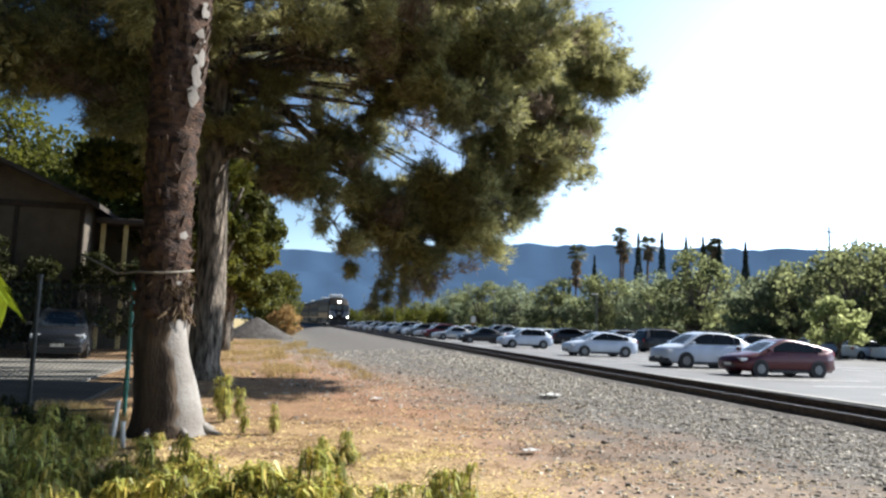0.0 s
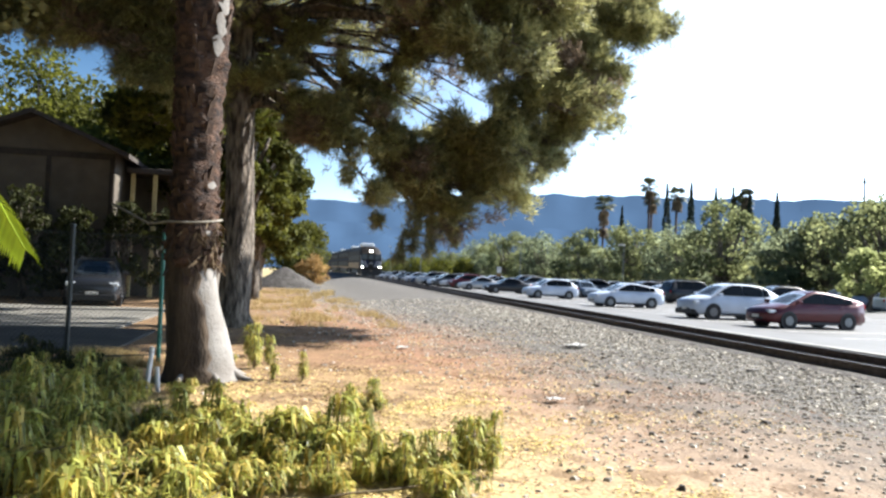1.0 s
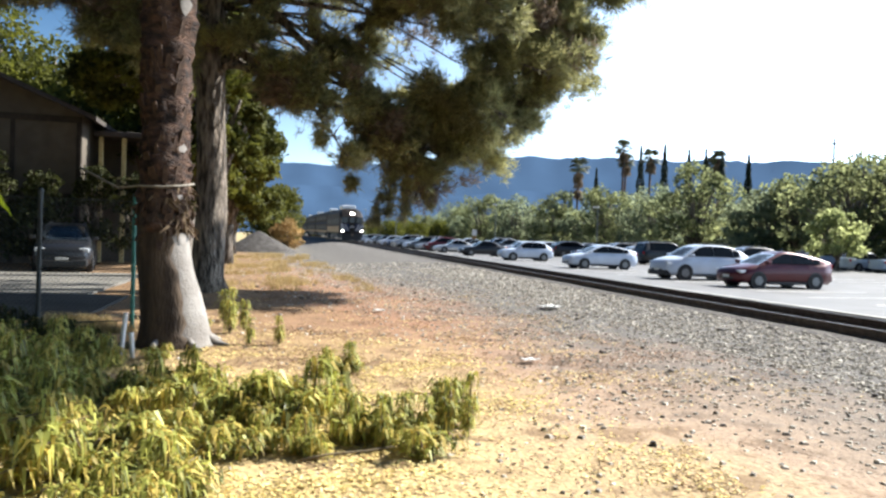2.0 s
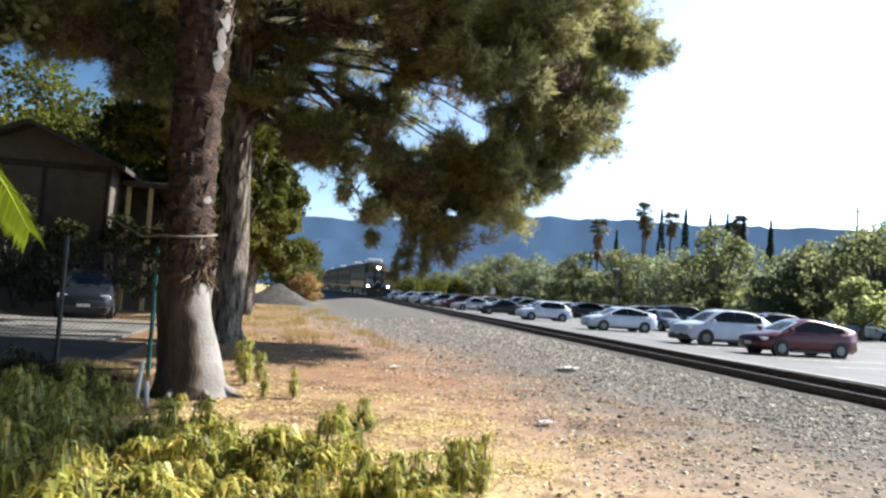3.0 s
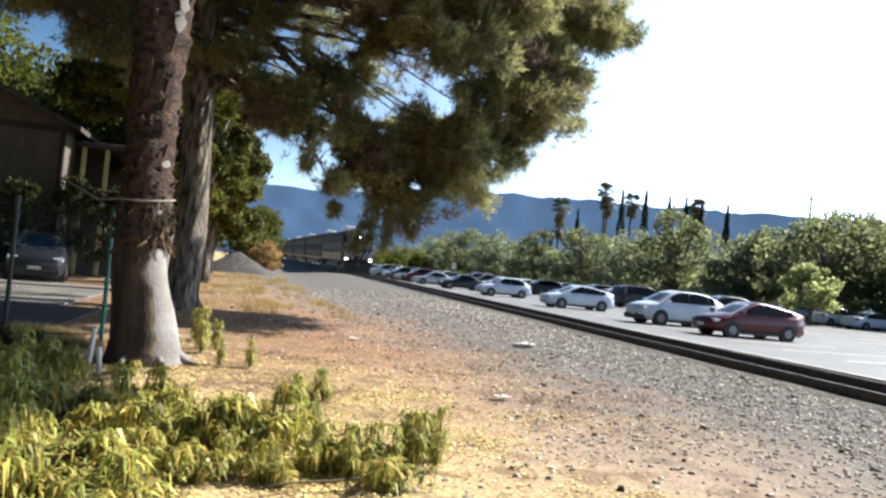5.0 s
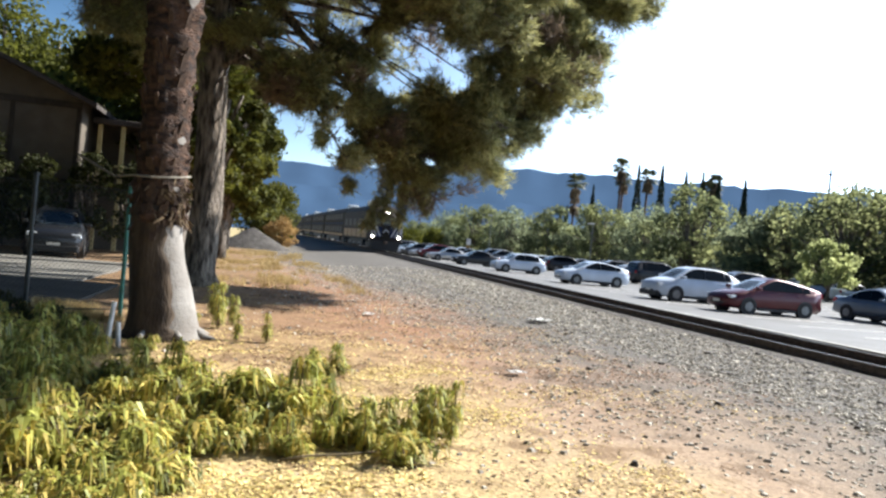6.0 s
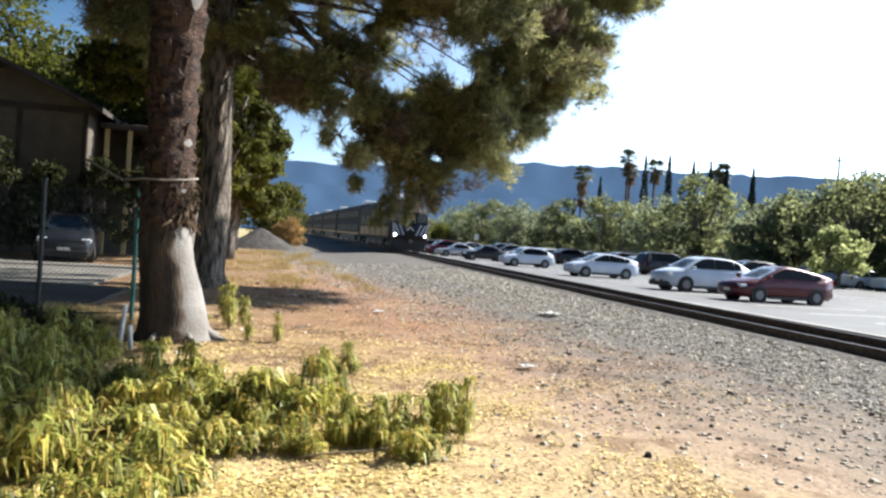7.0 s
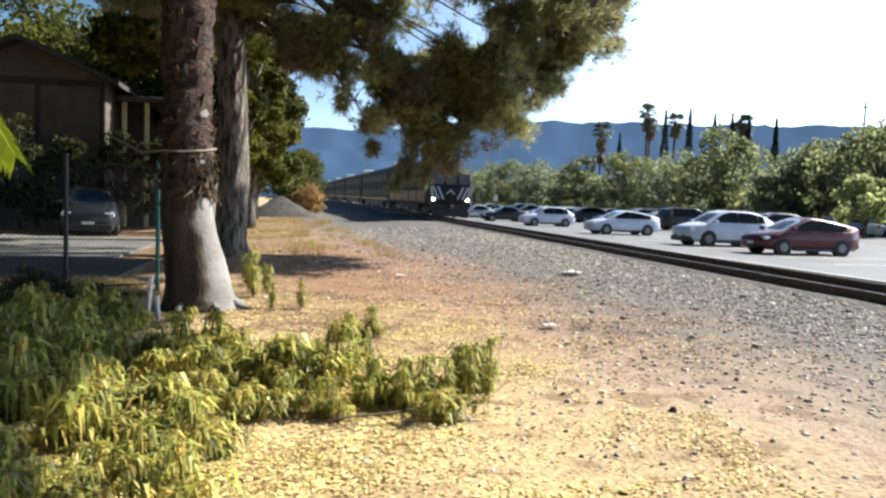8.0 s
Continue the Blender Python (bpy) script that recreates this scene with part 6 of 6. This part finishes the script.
def build_cars():
    row = [(26.1, "liftback", "red", "dark red liftback parked nose towards the railway track"), (31.4, "suv", "white", "white sport utility parked beside the dark red car, paint tinted for blue shade"),
           (42.2, "liftback", "white", "white liftback parked alone near the track, paint tinted for blue shade"), (55.5, "hatchback", "white", "white hatchback parked near the track, paint tinted for blue shade"),
           (61.3, "liftback", "blue", "dark blue car parked in the row by the track"), (67.2, "sedan", "black", "black saloon parked in the row by the track"), (77.5, "sedan", "silver", "pale silver saloon parked in the row by the track"),
           (83.2, "suv", "maroon", "maroon sport utility parked in the row by the track")]
    for y, k, c, lab in row:
        if (k, c) == ("liftback", "blue"):
            continue
        tagged(build_car(k, c, pose(20.55, y, 0.0, 0, 0, random.uniform(-1.5, 1.5)), lab), group="cars by the track")
    rng = random.Random(23)
    pool = [("sedan", "silver"), ("suv", "grey"), ("hatchback", "white"), ("sedan", "black"), ("van", "silver"), ("liftback", "blue"), ("suv", "white"), ("sedan", "grey"), ("hatchback", "silver"), ("suv", "black")]
    made = {}

    def parked(key, m, lab, group):
        if key in made:
            o = copy_thing(made[key], m)
        else:
            o = made[key] = build_car(key[0], key[1], m, lab)
        tagged(o, lab, "car", group)

    y = 88.7
    i = 0
    while y < 175:
        key = pool[i % len(pool)]
        parked(key, pose(20.6 + rng.uniform(-.25, .25), y, 0, 0, 0, rng.uniform(-2, 2)), f"{key[1]} {key[0]} parked far up the row", "cars by the track")
        y += 2.75 * rng.choice((1, 1, 1, 2))
        i += 1
    second = [(53.6, "van", "black"), (61.5, "suv", "grey"), (66.5, "sedan", "blue"), (72.0, "suv", "black"), (43.2, "suv", "black"), (57.6, "sedan", "silver")]
    for y, k, c in second:
        parked((k, c), pose(31.9, y, 0, 0, 0, 180 if k == "van" else rng.choice((0, 180))), f"{c} {k} parked in the second row", "cars in the second row")
    y = 77
    while y < 170:
        key = pool[(i * 3) % len(pool)]
        parked(key, pose(31.9 + rng.uniform(-.25, .25), y, 0, 0, 0, rng.choice((0, 180))), f"{key[1]} {key[0]} parked in the second row", "cars in the second row")
        y += 2.75 * rng.choice((1, 1, 2, 2))
        i += 1
    for y, k in ((47.0, "sedan"), (50.6, "hatchback")):
        parked((k, "white"), pose(48.5, y, 0, 0, 0, 180), f"white {k} parked under the trees", "cars under the trees")
    y = 56.0
    while y < 150:
        key = pool[(i * 7) % len(pool)]
        parked(key, pose(48.5 + rng.uniform(-.25, .25), y, 0, 0, 0, rng.choice((0, 180))), f"{key[1]} {key[0]} parked under the trees", "cars under the trees")
        y += 2.75 * rng.choice((1, 2, 2, 3, 4))
        i += 1
    o = build_car("suv", "black", pose(-6.9, 29.3, 0, 0, 0, 100), "dark car parked in the shade before the house")
    o["group"] = "cars by the house"


def build_lot_furniture():
    for x, y, h in ((40.5, 125, 7.8), (40.5, 84, 6.0), (27, 150, 8.0), (27, 196, 8.5)):
        l = tagged(empty("lamp_post", pose(x, y, 0)), "slim grey car park lamp post with white head", "lamp post", "lamp posts")
        bm = bmesh.new()
        tube(bm, [(0, 0, -0.1), (0, 0, h * .5), (0, 0, h)], [0.09, 0.07, 0.055], 8)
        part("pole", bm, M_GREY, l)
        part("head", boxm(-0.65, 0.15, -0.16, 0.16, h - 0.04, h + 0.12, 0.03), M_WHITE, l, "white lamp head")
    s = tagged(empty("sign_post", pose(25.2, 86.0, 0)), "small white and orange sign on a post", "sign")
    bm = bmesh.new()
    tube(bm, [(0, 0, -0.1), (0, 0, 1.2), (0, 0, 2.6)], [0.04, 0.04, 0.04], 8)
    part("pole", bm, M_GREY, s)
    part("panel", boxm(-0.28, 0.28, -0.06, -0.03, 2.0, 2.75, 0.01), M_WHITE, s)
    part("band", boxm(-0.28, 0.28, -0.068, -0.061, 1.62, 1.95, 0.003), M_ORANGE, s)
    w = obj("low_wall", boxm(52.6, 52.9, -20, 72, 0, 0.75, 0.02), M_CONCRETE)
    tagged(w, "low grey concrete wall along the far side", "wall", kind="structure")
    p = tagged(empty("utility_pole", pose(66.0, 74.0, 0)), "dark wooden utility pole with crossarm above the trees", "utility pole")
    bm = bmesh.new()
    tube(bm, [(0, 0, -0.1), (0, 0, 7), (0, 0, 15.0)], [0.16, 0.14, 0.11], 8)
    part("pole", bm, M_TRIM, p)
    part("crossarm", boxm(-0.9, 0.9, -0.06, 0.06, 14.3, 14.45, 0.01), M_TRIM, p)


# ---- train ----
def build_train():
    """A cab-led commuter train: front at local y = 0, cars trailing up the line, wheels at z = 0."""
    lead = tagged(empty("train_cab_unit"), "dark cab unit with lit headlights leading the train", "train")
    w, Lc = 1.5, 20.0
    # body section
    def section(zt, ws):
        return [(-ws, 0.95), (-ws, 2.9), (-ws * 0.97, zt - 0.75), (-ws * 0.78, zt - 0.28), (-ws * 0.4, zt - 0.04), (0, zt), (ws * 0.4, zt - 0.04), (ws * 0.78, zt - 0.28), (ws * 0.97, zt - 0.75), (ws, 2.9), (ws, 0.95)]
    bm = bmesh.new()
    rings = []
    for y, zt, ws in ((0.0, 3.55, w * 0.96), (0.06, 3.62, w), (0.5, 3.75, w), (1.0, 4.15, w), (1.7, 4.6, w), (2.4, 4.75, w), (6, 4.78, w), (12, 4.78, w), (Lc, 4.78, w)):
        rings.append([bm.verts.new((x, y, z)) for x, z in section(zt, ws)])
    n = len(rings[0])
    for a, b in zip(rings, rings[1:]):
        for k in range(n - 1):
            f = bm.faces.new((a[k], b[k], b[k + 1], a[k + 1]))
            if 2 <= k <= n - 4:
                f.material_index = 1
        bm.faces.new((a[n - 1], b[n - 1], b[0], a[0]))
    bm.faces.new(rings[0][::-1])
    bm.faces.new(rings[-1])
    bmesh.ops.recalc_face_normals(bm, faces=bm.faces)
    body = part("body", bm, [M_LOCO, M_LOCO], lead)
    # front: windows, striped panel, door, pilot
    for x0, x1 in ((-1.32, -0.5), (-0.36, 0.36), (0.5, 1.32)):
        part("front_window", boxm(x0, x1, -0.03, 0.02, 2.55, 3.4, 0.04), M_CARGLASS, lead, "dark cab window")
    part("front_panel", boxm(-1.42, 1.42, -0.035, 0.01, 1.35, 2.45, 0.03), M_BLUE, lead, "dark blue front panel")
    for s in (-1, 1):
        for i in range(3):
            bm = bmesh.new()
            o = 0.42 + i * 0.34
            q = [(s * o, 1.42), (s * (o + 0.14), 1.42), (s * (o + 0.52 if o + .52 < 1.38 else 1.38), 2.38), (s * min(o + 0.38, 1.3), 2.38)]
            prism(bm, q, -0.05, -0.036)
            part("stripe", bm, M_STRIPE, lead, "white diagonal warning stripe")
    part("front_door", boxm(-0.36, 0.36, -0.06, 0.0, 1.05, 2.45, 0.02), M_LOCO, lead)
    bm = bmesh.new()
    prism(bm, [(-0.28, 1.75), (0.0, 2.05), (0.28, 1.75), (0.28, 1.9), (0.0, 2.22), (-0.28, 1.9)], -0.075, -0.061)
    part("chevron", bm, M_STRIPE, lead, "white chevron")
    part("nose_band", boxm(-1.45, 1.45, -0.03, 0.02, 1.05, 1.3, 0.02), M_LOCO, lead)
    bm = bmesh.new()
    prism(bm, [(-1.4, 0.98), (1.4, 0.98), (1.2, 0.15), (-1.2, 0.15)], -0.12, 0.5)
    part("pilot", bm, M_BLACK, lead, "black snow pilot")
    part("coupler", boxm(-0.13, 0.13, -0.55, 0.1, 0.72, 0.98, 0.04), M_STEEL, lead)
    for s in (-1, 1):
        bm = bmesh.new()
        cyl_y(bm, s * 1.17, -0.09, -0.03, 1.38, 0.08)
        part("headlight", bm, M_BEAM, lead, "lit round headlight")
        bm = bmesh.new()
        tube(bm, [(s * 1.38, -0.1, 1.0), (s * 1.38, -0.1, 2.0), (s * 1.38, -0.06, 3.2)], [0.02] * 3, 6)
        part("grab_rail", bm, M_STRIPE, lead)
    for s in (-0.11, 0.11):
        bm = bmesh.new()
        cyl_y(bm, s, 0.2, 0.52, 3.9, 0.085)
        part("roof_headlight", bm, M_BEAM, lead, "lit headlight above the cab windows")
    part("light_housing", boxm(-0.3, 0.3, 0.32, 1.0, 3.7, 4.08, 0.05), M_LOCO, lead)
    for i in range(5):
        y0 = 1.4 + i * 3.6
        for s in (-1, 1):
            part("side_panel", boxm(s * w, s * (w + 0.02), y0, y0 + 3.2, 1.15, 2.05, 0.01), M_ORANGE, lead, "lower side panel coloured gold as reflected sunlit ground")
            part("side_window", boxm(s * w, s * (w + 0.015), y0 + 0.3, y0 + 2.9, 2.4, 3.2, 0.02), M_TRAINGLASS, lead)
        part("step", boxm(-1.62, -1.45, y0 + 0.2, y0 + 0.8, 0.5, 0.56, 0.01), M_STRIPE, lead, "pale step edge")

    def bogie(parent, y):
        b = part("bogie", boxm(-1.15, 1.15, y - 1.5, y + 1.5, 0.3, 0.85, 0.06), M_BLACK, parent)
        for yy in (y - 1.1, y + 1.1):
            for s in (-1, 1):
                bm = bmesh.new()
                tube(bm, [(s * 0.70, yy, 0.46), (s * 0.83, yy, 0.46)], [0.46, 0.44], 20)
                part("wheel", bm, M_STEEL, b)

    bogie(lead, 3.2)
    bogie(lead, 16.6)
    part("underframe", boxm(-1.3, 1.3, 5.4, 14.4, 0.35, 0.95, 0.05), M_BLACK, lead)
    # an added white block where the sun glints on the roof
    part("roof_glint", boxm(-1.1, 0.7, 3.0, 5.4, 4.62, 5.2, 0.12), M_ROOFGLINT, lead, "white block standing in for a sun glint on the roof")
    coaches = []
    coach = tagged(empty("train_coach"), "two-deck coach in the train, coloured dark for backlight", "train", "coaches")
    bm = bmesh.new()
    rings = []
    zt = 4.85
    for y, sc in ((0.0, 0.97), (0.25, 1.0), (9, 1.0), (17, 1.0), (25.4, 1.0), (25.7, 0.97)):
        rings.append([bm.verts.new((x * sc, y, z if z < 3 else z * (0.985 if sc < 1 else 1))) for x, z in section(zt, w)])
    for a, b in zip(rings, rings[1:]):
        for k in range(n - 1):
            f = bm.faces.new((a[k], b[k], b[k + 1], a[k + 1]))
            if 2 <= k <= n - 4:
                f.material_index = 1
        bm.faces.new((a[n - 1], b[n - 1], b[0], a[0]))
    bm.faces.new(rings[0][::-1])
    bm.faces.new(rings[-1])
    bmesh.ops.recalc_face_normals(bm, faces=bm.faces)
    part("body", bm, [M_COACH, M_COACHROOF], coach)
    for i in range(8):
        y0 = 2.0 + i * 2.75
        for s in (-1, 1):
            for z0 in (1.5, 3.15):
                part("side_window", boxm(s * w, s * (w + 0.012), y0, y0 + 1.9, z0, z0 + 0.75, 0.02), M_TRAINGLASS, coach)
    for s in (-1, 1):
        part("stripe", boxm(s * w, s * (w + 0.01), 0.5, 25.2, 2.5, 2.75, 0.005), M_BLUE, coach, "dark blue stripe")
        part("sill_panel", boxm(s * w, s * (w + 0.01), 0.5, 25.2, 1.0, 1.3, 0.005), M_ORANGE, coach, "lower sill panel coloured gold as reflected sunlit ground")
    part("roof_glint", boxm(-1.0, 0.2, 0.6, 1.8, 4.5, 5.1, 0.12), M_ROOFGLINT, coach, "white block standing in for a sun glint on the roof")
    bogie(coach, 3.0)
    bogie(coach, 22.6)
    part("underframe", boxm(-1.3, 1.3, 5.4, 20, 0.35, 0.95, 0.05), M_BLACK, coach)
    # the bodies sit a little under the loading gauge
    for top, kz, kx in ((lead, 0.9, 1.05), (coach, 0.92, 1.0)):
        for o in top.children:
            if o.type == "MESH" and not o.name.startswith(("bogie", "underframe", "pilot", "coupler")):
                for v in o.data.vertices:
                    v.co.z = 0.95 + (v.co.z - 0.95) * kz
                    v.co.x *= kx
    coaches.append(coach)
    for i in range(4):
        coaches.append(copy_thing(coach, pose(0, 0, 0)))
    return lead, coaches


def front_y(t):
    """Place of the train's front on the line."""
    return 110.5 - 7.05 * t - 0.055 * t * t


# ---- build ----
build_ground()
build_lot()
build_hills()
build_pine()
build_near_palm()
build_far_trees()
build_left_trees()
build_shading_tree()
build_pile()
build_house()
build_fence()
build_left_clutter()
build_lot_furniture()
build_cars()
train_lead, train_coaches = build_train()
moving_car = build_car("sedan", "slate", pose(26.4, 70, 0, 0, 0, 90), "slate blue saloon driving along the car park aisle")
build_weeds()
swaying_leaf = build_hanging_leaf()
flakes("yellow_litter", 17000, (-5.0, 6.0, 0.0, 15), M_LITTER, 0.019, 41, "scattered yellow fallen leaves on dirt", dens=True)
flakes("yellow_petals", 21000, (-4.5, 3.6, 2.0, 12), M_PETAL, 0.021, 46, "drift of yellow fallen petals round the weeds")
flakes("brown_litter", 8000, (-6.0, 9.0, 0.0, 26), M_LITTER_D, 0.018, 42, "scattered brown fallen leaves on dirt", dens=True)
flakes("dirt_crumbs", 15000, (-2.5, 7.5, 7.0, 30), M_LITTER_D, 0.022, 47, "dark brown crumbs of bark and leaf on dirt")
flakes("pale_chips", 7000, (-2.0, 7.0, 6.0, 22), M_LITTER, 0.02, 48, "pale dry leaf chips on the dirt")
dry_grass("dry_grass", 16000, (-1.6, 3.4, 21, 56), 49, "straw-coloured dry grass between pine and gravel heap")
dry_grass("fence_grass", 5000, (-6.0, -1.4, 12.2, 13.7), 50, "straw-coloured dry grass along the fence", 0.15)
stones("loose_gravel", 17000, (-1.0, 10.6, 3.0, 40), M_STONE, 0.03, 43, "loose grey gravel stones beside the track")
stones("track_gravel", 13000, (6.8, 10.4, 4.0, 34), M_STONE, 0.032, 45, "coarse grey gravel stones along the rail bed", gmask=False)
stones("dark_stones", 190, (-0.5, 10.0, 3.2, 24), M_DARKSTONE, 0.055, 44, "scattered dark stones on the gravel")
build_track()


def motions():
    grade = math.degrees(math.atan(0.0065))
    steps = [i * 0.5 for i in range(17)]

    def at(y):
        return pose(TRACK_X, y, track_z(y) + 0.2, grade, 0, 0)

    walk(train_lead, [(t, at(front_y(t))) for t in steps])
    for i, c in enumerate(train_coaches):
        walk(c, [(t, at(front_y(t) + 20.7 + i * 26.4)) for t in steps])
    pivot = Matrix.Translation((-1.15, 1.5, 2.42))
    # seconds, swing in degrees, rise in the breeze
    sway = [(0, 2.4, 0), (0.2, 2.4, 0), (0.4, 0.8, 0), (0.6, 0.0, 0.0), (0.8, 0.0, 0.018), (1.0, 0.0, 0.033), (2.0, 0.4, 0.06), (3.0, 1.2, 0.082), (3.2, 0.4, 0.083), (3.6, -0.9, 0.085), (4.0, -2.4, 0.085), (4.5, -2.6, 0.085), (6.0, -2.6, 0.085), (7.5, -2.8, 0.085), (8.0, -0.4, 0.085)]
    walk(swaying_leaf, [(t, Matrix.Translation((0, 0, dz)) @ pivot @ Matrix.Rotation(radians(-a), 4, "Y") @ pivot.inverted()) for t, a, dz in sway])
    drive = [(0, 70.5), (1.2, 61), (2.5, 51), (3.0, 47.3), (3.2, 45.8), (3.5, 43.5), (4.2, 38.3), (5.3, 31.0), (5.5, 29.3), (5.9, 26.3), (6.2, 24.2), (7.0, 18.5), (8.0, 11.5)]
    walk(moving_car, [(t, pose(26.4, y, 0.0, 0, 0, 90)) for t, y in drive])
    wheels = [o for o in moving_car.children if o.name.startswith("wheel")]
    for w in wheels:
        x = w.matrix_basis.translation.x
        rows, turn, t = [], 0.0, 0.0
        while t < 8.001:
            rows.append((t, pose(x, 0, 0.32, 0, -turn, 0)))
            turn += 75.0
            t += 0.1
        walk(w, rows)


motions()
